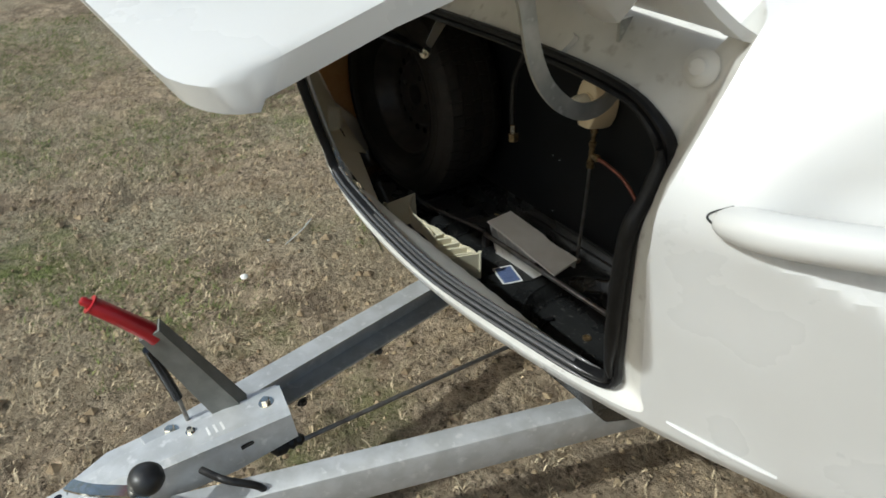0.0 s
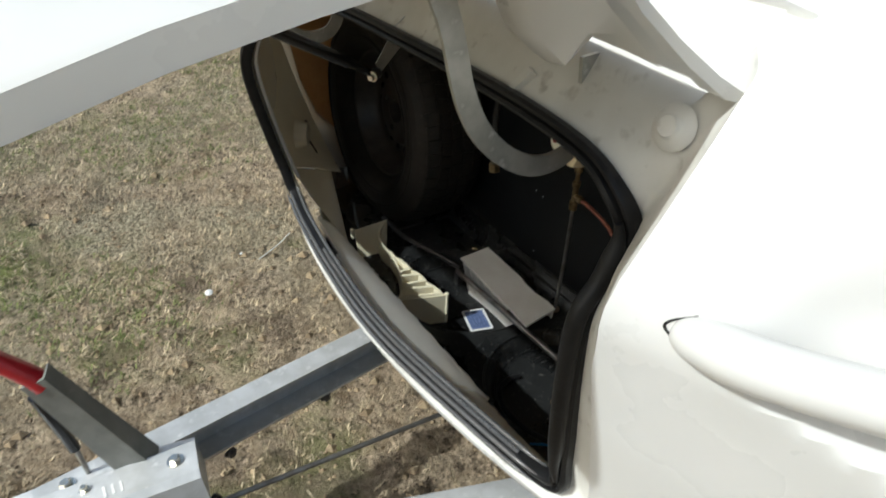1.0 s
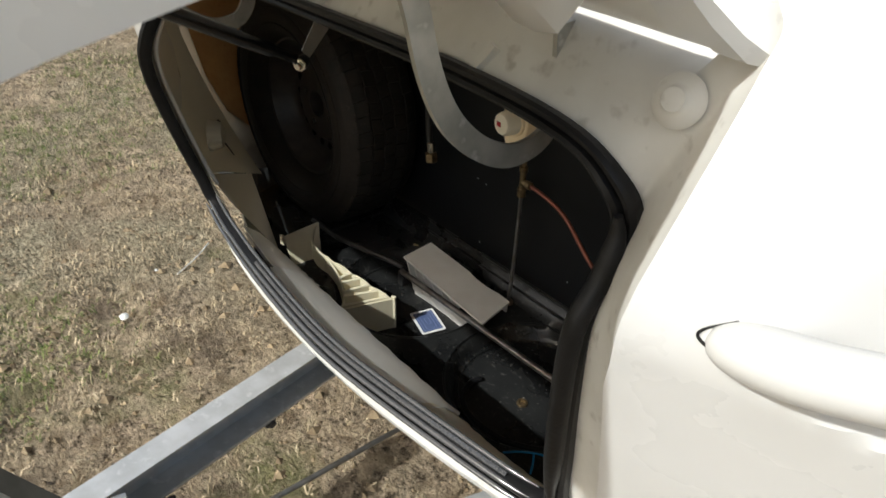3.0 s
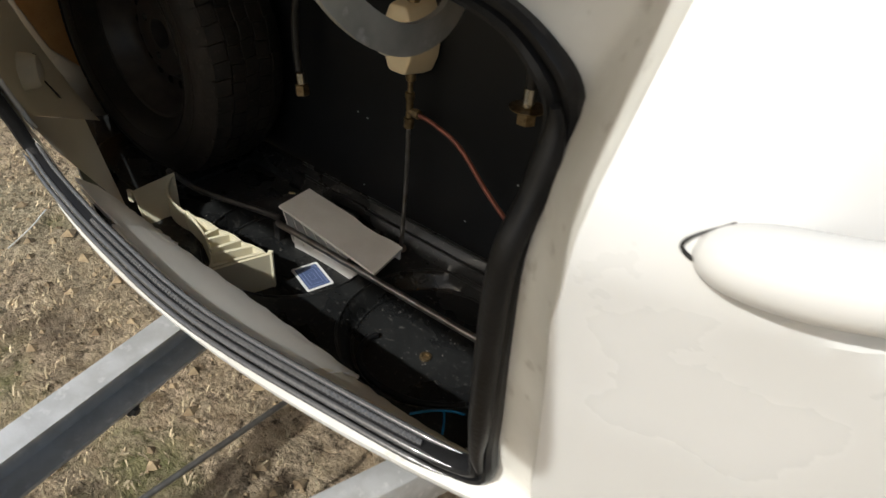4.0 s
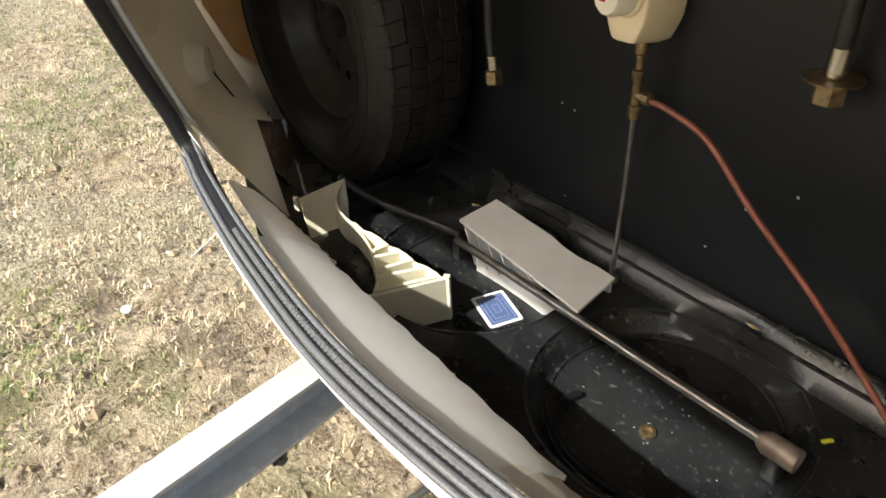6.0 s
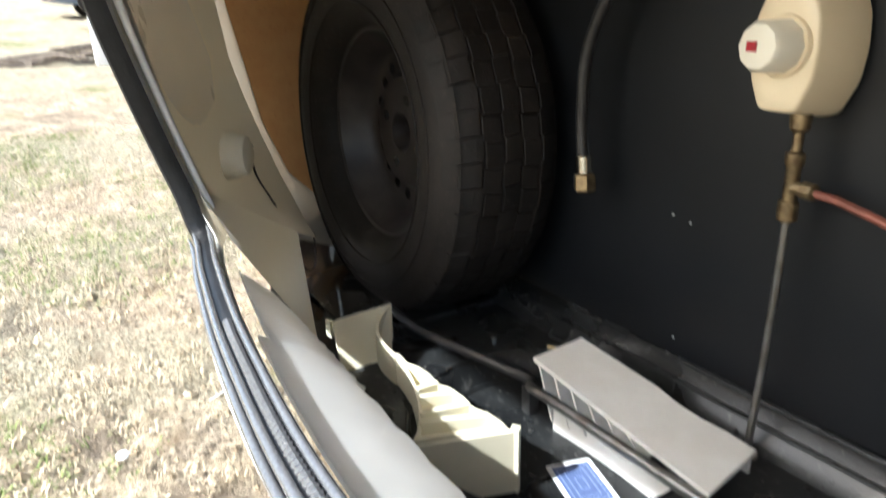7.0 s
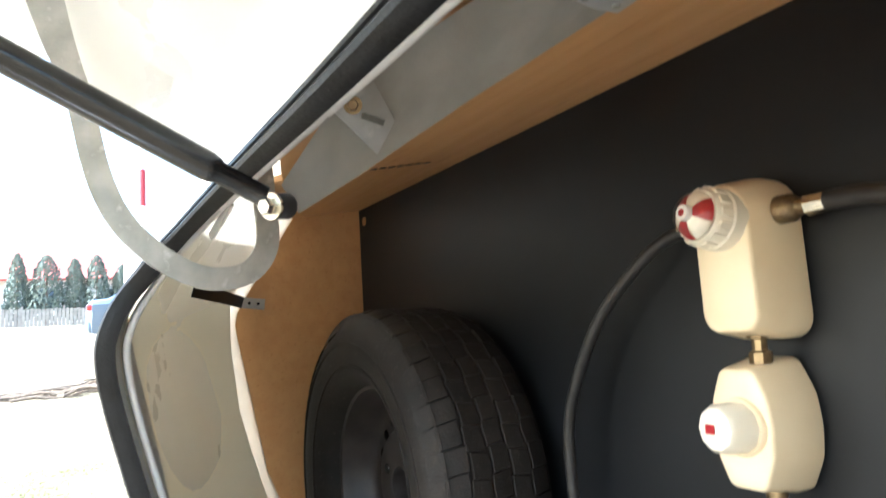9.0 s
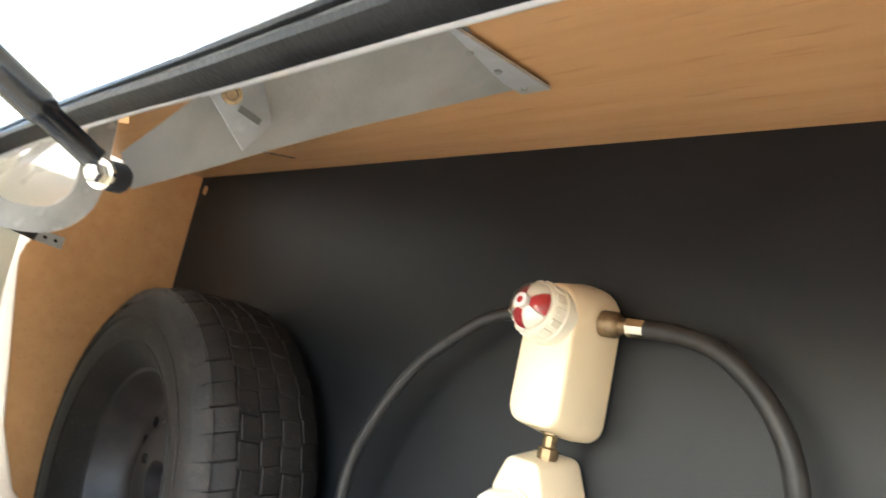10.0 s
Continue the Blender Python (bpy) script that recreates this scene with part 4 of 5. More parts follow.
# ---- gas regulators on the black panel ----
def outline(w, h, r_top, r_bot, n=6):
    pts = []
    for cx, cy, r, a0 in ((w - r_top, h - r_top, r_top, 0), (-w + r_top, h - r_top, r_top, 90), (-w + r_bot, -h + r_bot, r_bot, 180), (w - r_bot, -h + r_bot, r_bot, 270)):
        for i in range(n + 1):
            a = radians(a0 + 90 * i / n)
            pts.append((cx + r * math.cos(a), cy + r * math.sin(a)))
    return pts


def slab(c, w, h, depth, rt, rb, front=0.76):
    rings = []
    for y, f in ((0, 1.0), (-depth * 0.30, 1.0), (-depth * 0.93, front + 0.03), (-depth * 0.98, front), (-depth, front - 0.05), (-depth - 0.0005, front * 0.5), (-depth - 0.0006, 0.1)):
        rings.append([Vector((c[0] + a * f, c[1] + y, c[2] + b * (0.5 + f / 2))) for a, b in outline(w, h, rt, rb)])
    return loft(rings, cap_first=True, cap_last=True)


WY = WALL_Y
reg1 = thing("changeover_regulator", "cream gas changeover regulator with clear red and white dial", "gas regulator", (-0.93, WY, 1.15))
wpart("casing", slab((-0.934, WY - 0.006, 1.149), 0.044, 0.090, 0.078, 0.043, 0.024), CREAM, reg1, "cream plastic casing")
kd = Vector((-0.12, -0.98, 0.16)).normalized()
kc = Vector((-0.934, WY - 0.082, 1.190)) + kd * 0.010
km = Matrix.Translation(kc) @ axis_to(kd)
kn = wpart("dial_base", lathe([(0.034, -0.022), (0.034, 0.0), (0.032, 0.002), (0.031, 0.018), (0.028, 0.022), (0, 0.022)], 32, km), KNOBW, reg1, "ivory ribbed dial base")
for i in range(14):
    a = 2 * math.pi * i / 14
    wpart("dial_rib", box(0.003, 0.009, 0.016, km @ Matrix.Rotation(a, 4, "Z") @ Matrix.Translation((0.0315, 0, 0.010)), 0.001, 1), KNOBW, reg1)

for i in range(6):
    b = bmesh.new()
    a0, a1 = radians(60 * i + 37), radians(60 * i + 93)
    rings = []
    for r, h in ((0.006, 0.036), (0.015, 0.0345), (0.022, 0.031), (0.0265, 0.0235)):
        rings.append([km @ Vector((r * math.cos(a0 + (a1 - a0) * j / 6), r * math.sin(a0 + (a1 - a0) * j / 6), h)) for j in range(7)])
    wpart("dial_sector", loft(rings, closed=False), REDP if i % 2 else KNOBW, reg1, "red sector" if i % 2 else "white sector")
dome = lathe([(0.028, 0.022), (0.0275, 0.028), (0.024, 0.0345), (0.017, 0.039), (0.008, 0.0405), (0, 0.041)], 28, km)
dm = wpart("dial_dome", dome, CLEAR, reg1, "clear plastic dome")
dm.visible_shadow = False
wpart("dial_hub", lathe([(0.0085, 0.035), (0.0085, 0.0425), (0, 0.0430)], 20, km), CARDW, reg1, "white hub")
wpart("hub_mark", lathe([(0.004, 0.0430), (0.004, 0.0435), (0, 0.0436)], 12, km), REDP, reg1, "small red mark")
wpart("vent_slot", box(0.010, 0.004, 0.005, pose(-0.932, WY - 0.0795, 1.150), 0.001), STRUT, reg1, "dark vent slot")
for sx in (-1, 1):
    m = Matrix.Translation((-0.93 + sx * 0.048, WY - 0.040, 1.195)) @ axis_to((sx, 0, 0))
    fit = wpart("inlet", lathe([(0.015, -0.01), (0.015, 0.006), (0.012, 0.010), (0.009, 0.012), (0.009, 0.022), (0, 0.022)], 18, m), BRASS, reg1, "tarnished brass inlet")
    wpart("inlet_nut", lathe([(0.009, 0.020), (0.0115, 0.022), (0.0115, 0.043), (0.009, 0.045)], 8, m), CHROME, reg1, "bright crimped ferrule")

reg2 = thing("pressure_regulator", "cream gas regulator with faceted ivory knob below the changeover", "gas regulator", (-0.93, WY, 0.975))
def oct_outline(w, h, wt, hs, n=4):
    raw = [(wt, h), (-wt, h), (-w * 0.93, hs), (-w, 0.0), (-w * 0.93, -hs), (-wt, -h), (wt, -h), (w * 0.93, -hs), (w, 0.0), (w * 0.93, hs)]
    out = []
    k = len(raw)
    for i, p in enumerate(raw):
        q, r = raw[i - 1], raw[(i + 1) % k]
        for j in range(n):
            t = j / (n - 1)
            e = 0.22
            a = (p[0] + (q[0] - p[0]) * e, p[1] + (q[1] - p[1]) * e)
            c = (p[0] + (r[0] - p[0]) * e, p[1] + (r[1] - p[1]) * e)
            out.append(((1 - t) ** 2 * a[0] + 2 * t * (1 - t) * p[0] + t * t * c[0], (1 - t) ** 2 * a[1] + 2 * t * (1 - t) * p[1] + t * t * c[1]))
    return out


rings = []
for y, f in ((0, 1.0), (-0.020, 1.0), (-0.066, 0.80), (-0.0695, 0.775), (-0.071, 0.73), (-0.0715, 0.4), (-0.0716, 0.1)):
    rings.append([Vector((-0.940 + a * f, WY - 0.006 + y, 0.968 + b * (0.45 + 0.55 * f))) for a, b in oct_outline(0.046, 0.071, 0.026, 0.034)])
wpart("casing", loft(rings, cap_first=True, cap_last=True), CREAM, reg2, "cream plastic casing")
km = Matrix.Translation((-0.940, WY - 0.075, 0.970)) @ axis_to((-0.10, -1, 0.03))
wpart("knob_collar", lathe([(0.031, -0.006), (0.031, 0.003), (0.0295, 0.005), (0, 0.005)], 28, km), CREAM, reg2, "cream collar")
wpart("knob", lathe([(0.027, 0.004), (0.0255, 0.034), (0.022, 0.039), (0, 0.041)], 10, km), KNOBW, reg2, "ivory faceted knob")
wpart("knob_mark", box(0.012, 0.010, 0.002, km @ Matrix.Translation((-0.004, 0.0, 0.0415)), 0.0005, 1), REDP, reg2, "red arrow mark")
wpart("union", lathe([(0.008, -0.022), (0.012, -0.020), (0.012, -0.008), (0.008, -0.006), (0.008, 0.006), (0.013, 0.008), (0.013, 0.018), (0.008, 0.022)], 8, Matrix.Translation((-0.930, WY - 0.045, 1.054))), BRASS, reg2, "tarnished brass union")

pipe = thing("gas_pipe", "steel gas pipe with brass tee below the regulators", "gas pipe", (-0.93, WY - 0.045, 0.8))
PX, PY = -0.930, WY - 0.045
wpart("upper_pipe", lathe([(0.010, 0.0), (0.012, 0.005), (0.010, 0.028), (0.0055, 0.032), (0.0055, 0.052), (0.010, 0.054), (0.010, 0.064), (0.0075, 0.070), (0.0075, 0.105), (0.0105, 0.107), (0.0105, 0.127), (0.006, 0.130)][::1], 12, Matrix.Translation((PX, PY, 0.914)) @ Matrix.Rotation(math.pi, 4, "X")), BRASS, pipe, "tarnished brass fittings")
wpart("tee_arm", lathe([(0.007, 0), (0.007, 0.014), (0.0095, 0.015), (0.0095, 0.028), (0.005, 0.030)], 8, Matrix.Translation((PX, PY, 0.823)) @ axis_to((1, -0.1, 0))), BRASS, pipe, "brass tee arm")
wpart("drop_pipe", tube([(PX, PY, 0.79), (PX - 0.001, PY, 0.64), (PX - 0.004, PY - 0.004, FLOOR_Z + LAND)], 0.0045, 10), STEEL, pipe, "thin steel drop pipe")
wpart("pipe_grommet", lathe([(0.013, 0), (0.013, 0.006), (0.006, 0.010)], 14, Matrix.Translation((PX - 0.004, PY - 0.004, FLOOR_Z + LAND))), RUSTY, pipe, "rusty grommet")
wire = solid("copper_gas_line", tube([(-0.905, PY - 0.002, 0.822), (-0.868, PY, 0.816), (-0.80, PY, 0.792), (-0.72, PY, 0.72), (-0.615, PY, 0.64), (-0.53, PY, 0.565), (-0.43, PY - 0.03, 0.50), (-0.35, PY - 0.06, 0.47)], 0.0048, 10), COPPER, "thin red-brown copper gas line curving along the panel", "gas line")
hl = thing("gas_hose", "black rubber gas hose hanging with a bright brass nut", "hose", (-1.2, 1.46, 1.0), "gas hoses")
wpart("tube", tube([(-1.018, WY - 0.042, 1.192), (-1.05, WY - 0.045, 1.183), (-1.095, WY - 0.05, 1.155), (-1.172, WY - 0.055, 1.085), (-1.238, WY - 0.06, 0.965), (-1.247, WY - 0.06, 0.86), (-1.240, WY - 0.06, 0.80)], 0.0085, 12), HOSE, hl, "black rubber tube")
m = Matrix.Translation((-1.240, WY - 0.06, 0.812)) @ axis_to((0.12, 0, -1))
wpart("ferrule", lathe([(0.009, 0), (0.0115, 0.002), (0.0115, 0.026), (0.009, 0.028)], 10, m), CHROME, hl, "bright crimped ferrule")
wpart("nut", lathe([(0.009, 0.027), (0.016, 0.029), (0.017, 0.050), (0.013, 0.054), (0.0, 0.054)], 6, m), BRASS, hl, "dull brass nut")
hr = thing("gas_hose", "black rubber gas hose looping down from the changeover", "hose", (-0.7, 1.46, 1.0), "gas hoses")
wpart("tube", tube([(-0.838, WY - 0.042, 1.195), (-0.80, WY - 0.045, 1.193), (-0.752, WY - 0.05, 1.180), (-0.708, WY - 0.05, 1.145), (-0.680, WY - 0.05, 1.10), (-0.668, WY - 0.045, 1.04), (-0.667, WY - 0.04, 0.95)], 0.0105, 12), HOSE, hr, "black rubber tube")
m = Matrix.Translation((-0.667, WY - 0.04, 0.955)) @ axis_to((0, 0, -1))
wpart("ferrule", lathe([(0.009, 0), (0.0125, 0.002), (0.0125, 0.034), (0.010, 0.036)], 10, m), CHROME, hr, "bright crimped ferrule")
wpart("nut", lathe([(0.010, 0.036), (0.018, 0.044), (0.018, 0.066), (0.014, 0.068), (0, 0.068)], 6, m), BRASS, hr, "dull brass nut")
wpart("washer", lathe([(0.010, 0.036), (0.033, 0.037), (0.033, 0.039), (0.010, 0.040)], 20, m), BRASS, hr, "thin bright washer")

# ---- things on the tray ----
def curve2(p0, p1, p2, n=10):
    return [((1 - s) ** 2 * p0[0] + 2 * s * (1 - s) * p1[0] + s * s * p2[0], (1 - s) ** 2 * p0[1] + 2 * s * (1 - s) * p1[1] + s * s * p2[1]) for s in [i / n for i in range(n + 1)]]


# cream chock standing on its side, ribs facing up
CZ = FLOOR_Z + 0.001
cc = thing("wheel_chock", "cream plastic wheel chock on its side showing ribs", "wheel chock", (-1.25, 1.18, CZ), "wheel chocks")


def upright(pts, z0, z1, name, material, parent, t=0.006, top=None):
    """A standing wall along the plan points; top may vary its height."""
    rows = []
    k = len(pts)
    for i, (x, y) in enumerate(pts):
        a, b = Vector(pts[max(0, i - 1)]), Vector(pts[min(k - 1, i + 1)])
        d = (b - a).normalized()
        nx, ny = -d.y * t / 2, d.x * t / 2
        zt = top[i] if top else z1
        rows.append([Vector((x - nx, y - ny, z0)), Vector((x + nx, y + ny, z0)), Vector((x + nx, y + ny, zt)), Vector((x - nx, y - ny, zt))])
    return wpart(name, loft(rows, cap_first=True, cap_last=True), material, parent)


zt = CZ + 0.088
A, B, E_ = Vector((-1.460, 1.141)), Vector((-1.470, 1.252)), Vector((-1.070, 1.217))
tread = curve2((-1.330, 1.190), (-1.19, 1.180), (-1.109, 1.096), 12)
# leaning end wall with a turned flange
end = [[Vector((A.x + (B.x - A.x) * f, A.y + (B.y - A.y) * f, zt + 0.010)), Vector((-1.388 + 0.01 * f, 1.128 + 0.075 * f, CZ))] for f in (0, 0.5, 1)]
end = loft(end, closed=False)
bmesh.ops.recalc_face_normals(end, faces=end.faces[:])
bmesh.ops.solidify(end, geom=end.faces[:], thickness=0.006)
wpart("end_wall", end, CHOCK, cc)
upright([tuple(A + Vector((-0.012, -0.004))), tuple(A)], CZ + 0.07, zt + 0.012, "end_flange", CHOCK, cc, 0.006)
upright(curve2((-1.466, 1.250), (-1.42, 1.175), (-1.325, 1.188), 10), CZ, zt, "curved_wall", CHOCK, cc, 0.005, top=[zt + 0.010 - 0.014 * i / 10 for i in range(11)])
upright(tread, CZ, zt, "curved_wall", CHOCK, cc, 0.0045, top=[zt - 0.004 - 0.010 * math.sin(math.pi * i / 12) for i in range(13)])
upright([(-1.109, 1.096), tuple(E_)], CZ, zt, "base_wall", CHOCK, cc, 0.006)
upright([(-1.112, 1.094), (-1.104, 1.090)], CZ, zt + 0.003, "base_flange", CHOCK, cc, 0.012)
upright([tuple(E_ + Vector((-0.004, 0.0))), tuple(E_ + Vector((0.004, 0.006)))], CZ, zt + 0.003, "base_flange", CHOCK, cc, 0.010)
far_edge = [Vector((-1.325, 1.190)).lerp(E_, i / 10) for i in range(11)]
upright([tuple(p) for p in far_edge], CZ, zt, "far_wall", CHOCK, cc, 0.005, top=[zt - (0.008 if i % 3 == 1 else 0.002) for i in range(11)])
web_ring = [Vector((*p, 0)) for p in tread] + [Vector((E_.x, E_.y, 0))]
wpart("web", loft([[p + Vector((0, 0, CZ + 0.010)) for p in web_ring], [p + Vector((0, 0, CZ + 0.014)) for p in web_ring]], cap_first=True, cap_last=True), CHOCK, cc)
for i in range(5):
    p = Vector(tread[5 + int(i * 1.5)])
    q = Vector((-1.325, 1.190)).lerp(E_, 0.40 + 0.135 * i)
    upright([tuple(p), tuple(q)], CZ + 0.01, zt - 0.003, "rib", CHOCK, cc, 0.0075)

wc = thing("wheel_chock", "white plastic wheel chock lying face up beside the gas pipe", "wheel chock", (-1.05, 1.40, CZ), "wheel chocks")
BT = [Vector((-1.196, 1.437, CZ + 0.098)), Vector((-0.907, 1.452, CZ + 0.066)), Vector((-0.886, 1.342, CZ + 0.066)), Vector((-1.186, 1.338, CZ + 0.098))]
top_rows = []
for i in range(9):
    s = i / 8
    notch = 0.006 if i in (5, 6) else 0.0
    top_rows.append([BT[0].lerp(BT[1], s) + Vector((0, -notch, 0)), BT[3].lerp(BT[2], s)])
tp = loft(top_rows, closed=False)
bmesh.ops.recalc_face_normals(tp, faces=tp.faces[:])
bmesh.ops.solidify(tp, geom=tp.faces[:], thickness=0.006)
wpart("face_plate", tp, CHOCKW, wc, "flat white face")
for i in range(6):
    s = 0.02 + 0.11 * i
    p, q = BT[3].lerp(BT[2], s), BT[0].lerp(BT[1], s)
    h = 0.085 - 0.010 * i
    b = loft([[p + Vector((0, 0.002, -0.002)), p + Vector((0.03, 0.004, -h)), q + Vector((0.03, -0.02, -h)), q + Vector((0, -0.004, -0.002))], [p + Vector((0.004, 0.002, -0.002)), p + Vector((0.034, 0.004, -h)), q + Vector((0.034, -0.02, -h)), q + Vector((0.004, -0.004, -0.002))]], cap_first=True, cap_last=True)
    wpart("rib", b, CHOCKW, wc)
upright([(-1.145, 1.345), (-1.09, 1.350), (-1.02, 1.352), (-0.93, 1.350)], CZ, CZ + 0.07, "skirt", CHOCKW, wc, 0.005, top=[CZ + 0.055, CZ + 0.032, CZ + 0.026, CZ + 0.05])
upright([(-1.185, 1.43), (-1.06, 1.44), (-0.91, 1.447)], CZ, CZ + 0.09, "skirt", CHOCKW, wc, 0.005, top=[CZ + 0.09, CZ + 0.078, CZ + 0.06])

# wheel brace: bent steel bar with a socket
br = thing("wheel_brace", "bent steel wheel brace with socket end lying across the tray", "wheel brace", (-1.0, 1.33, 0.5))
wpart("bar", tube([(-1.195, 1.340, 0.492), (-1.175, 1.331, 0.500), (-1.12, 1.331, 0.502), (-0.85, 1.338, 0.502), (-0.56, 1.348, 0.500)], 0.0075, 12), STEEL, br, "bare worn steel bar")
wpart("dark_bar", tube([(-1.195, 1.342, 0.488), (-1.235, 1.360, 0.482), (-1.36, 1.318, 0.490), (-1.44, 1.290, 0.498), (-1.55, 1.282, 0.505)], 0.0078, 12), DARKSTEEL, br, "black painted end")
wpart("socket", lathe([(0.010, -0.01), (0.016, 0.0), (0.0165, 0.042), (0.012, 0.042), (0.011, 0.02)], 14, Matrix.Translation((-0.562, 1.348, 0.500)) @ axis_to((1, 0.035, 0))), RUSTY, br, "rust-stained socket")
wpart("bracket_foot", box(0.02, 0.02, 0.046, pose(-1.20, 1.345, 0.468), 0.003), DARKSTEEL, br)
wpart("bracket_foot", box(0.02, 0.02, 0.040, pose(-0.545, 1.348, 0.467), 0.003), DARKSTEEL, br)

card = thing("playing_card", "blue-backed playing card with white border on the black tray", "playing card", (-1.03, 1.298, 0.45))
e1, e2 = Vector((0.0826, -0.0235, 0)).normalized(), Vector((0.0235, 0.0826, 0)).normalized()
cm = Matrix.Translation((-1.034, 1.298, FLOOR_Z + 0.003)) @ Matrix.Rotation(math.atan2(e1.y, e1.x), 4, "Z")


def card_plate(w, h, z, t, r):
    return loft([[cm @ Vector((a, b, z)) for a, b in outline(w, h, r, r, 3)], [cm @ Vector((a, b, z + t)) for a, b in outline(w, h, r, r, 3)]], cap_first=True, cap_last=True)


wpart("paper", card_plate(0.044, 0.0315, -0.002, 0.001, 0.004), CARDW, card, "white card")
wpart("back_print", card_plate(0.038, 0.0255, -0.0009, 0.0003, 0.002), CARDB, card, "blue printed back")
for w, h in ((0.034, 0.0215), (0.026, 0.014), (0.012, 0.006)):
    o, i = [cm @ Vector((a, b, -0.0004)) for a, b in outline(w, h, 0.002, 0.002, 2)], [cm @ Vector((a, b, -0.0004)) for a, b in outline(w - 0.0012, h - 0.0012, 0.0015, 0.0015, 2)]
    wpart("print_line", loft([o, i]), CARDL, card, "pale printed line")

# drain, loose bits
solid("drain_plug", lathe([(0.012, 0), (0.012, 0.004), (0.007, 0.005), (0.006, 0.001), (0, 0.001)], 16, Matrix.Translation((-0.692, 1.285, FLOOR_Z))), BRASS, "small brass drain plug in the tray well", "drain")
solid("rubber_strap", tube([(-0.800, 1.262, 0.450), (-0.803, 1.235, 0.452), (-0.785, 1.195, 0.452), (-0.745, 1.172, 0.452), (-0.690, 1.168, 0.453), (-0.630, 1.182, 0.452), (-0.580, 1.215, 0.452), (-0.557, 1.238, 0.454)], 0.0065, 10), RUBBER, "black rubber strap curled in the tray well", "strap")
solid("zip_tie", tube([(-0.600, 1.135, 0.485), (-0.575, 1.165, 0.487), (-0.545, 1.190, 0.486), (-0.518, 1.212, 0.470)], 0.0022, 6, bm=tube([(-0.560, 1.178, 0.488), (-0.545, 1.160, 0.487), (-0.532, 1.140, 0.485)], 0.0022, 6)), BLUE, "bright blue plastic tie lying on the tray", "zip tie")
solid("yellow_tag", box(0.016, 0.006, 0.003, pose(-0.520, 1.425, FLOOR_Z + LAND + 0.002, 0, 0, 60), 0.001, 1), YELLOW, "small bright yellow plastic tag on the tray", "tag")
for p, mtl, nm, lb in (((-1.366, 1.395, FLOOR_Z + LAND + 0.001), CHROME, "loose_nut", "small steel nut lying on the tray"), ((-1.285, 1.455, FLOOR_Z + LAND + 0.002), STAIN, "wood_chip", "small pale wood chip on the tray"), ((-0.690, 1.512, FLOOR_Z + LAND + 0.035), STAIN, "dry_leaf", "small dry pale leaf on the tray ledge"), ((-1.06, 1.475, FLOOR_Z + LAND + 0.004), CHROME, "loose_nut", "small steel nut lying on the tray"), ((-0.93, 1.118, FLOOR_Z + LAND + 0.002), STAIN, "wood_chip", "small pale wood chip on the tray")):
    if nm == "dry_leaf":
        solid(nm, loft([[Vector(p) + Vector((-0.014 + 0.007 * i, 0.004 * math.sin(math.pi * i / 4), 0.003 * math.sin(math.pi * i / 4))) for i in range(5)], [Vector(p) + Vector((-0.014 + 0.007 * i, -0.005 * math.sin(math.pi * i / 4) - 0.0004, 0.001)) for i in range(5)]], closed=False), mtl, lb, "leaf")
    elif nm == "wood_chip":
        solid(nm, box(0.016, 0.007, 0.004, Matrix.Translation(p) @ pose(0, 0, 0, 4, 3, 25), 0.0012, 1), mtl, lb, "wood chip")
    else:
        solid(nm, lathe([(0.0035, 0), (0.007, 0), (0.007, 0.005), (0.0035, 0.005)], 6, Matrix.Translation(p), closed=True), mtl, lb, "nut")
bits = bmesh.new()
rnd = random.Random(5)
for i in range(60):
    x, y = rnd.uniform(-1.5, -0.45), rnd.uniform(1.12, 1.46)
    if rnd.random() < 0.5:
        a, r = rnd.uniform(0, 6.28), abs(rnd.gauss(0, 0.12))
        x, y = -0.70 + r * math.cos(a), min(1.46, max(1.12, 1.30 + r * math.sin(a)))
    box(rnd.uniform(0.0008, 0.003), rnd.uniform(0.0008, 0.002), 0.0008, pose(x, y, FLOOR_Z + LAND * ease(min(math.hypot(x - cx, y - cy) for cx, cy in WELLS), 0.168, 0.194) + 0.0012, 0, 0, rnd.uniform(0, 180)), bm=bits)
tagged(link_mesh("crumbs", bits, DUST), "pale dust and crumbs scattered on the black tray", "crumbs", kind="stuff")
for x, z in ((-0.685, 0.738), (-1.12, 0.74), (-1.09, 0.735), (-1.10, 0.56), (-0.75, 0.69), (-0.80, 0.60)):
    cpart("panel_fixing", lathe([(0.0024, 0), (0.002, 0.001), (0, 0.0012)], 8, Matrix.Translation((x, WALL_Y, z)) @ axis_to((0, -1, 0))), GALV, "small pale fixing")
cpart("panel_hole", lathe([(0.012, 0), (0.012, 0.0012), (0, 0.0014)], 18, Matrix.Translation((LX + 0.035, WALL_Y, 1.395)) @ axis_to((0, -1, 0))), WOOD, "round hole showing plywood")
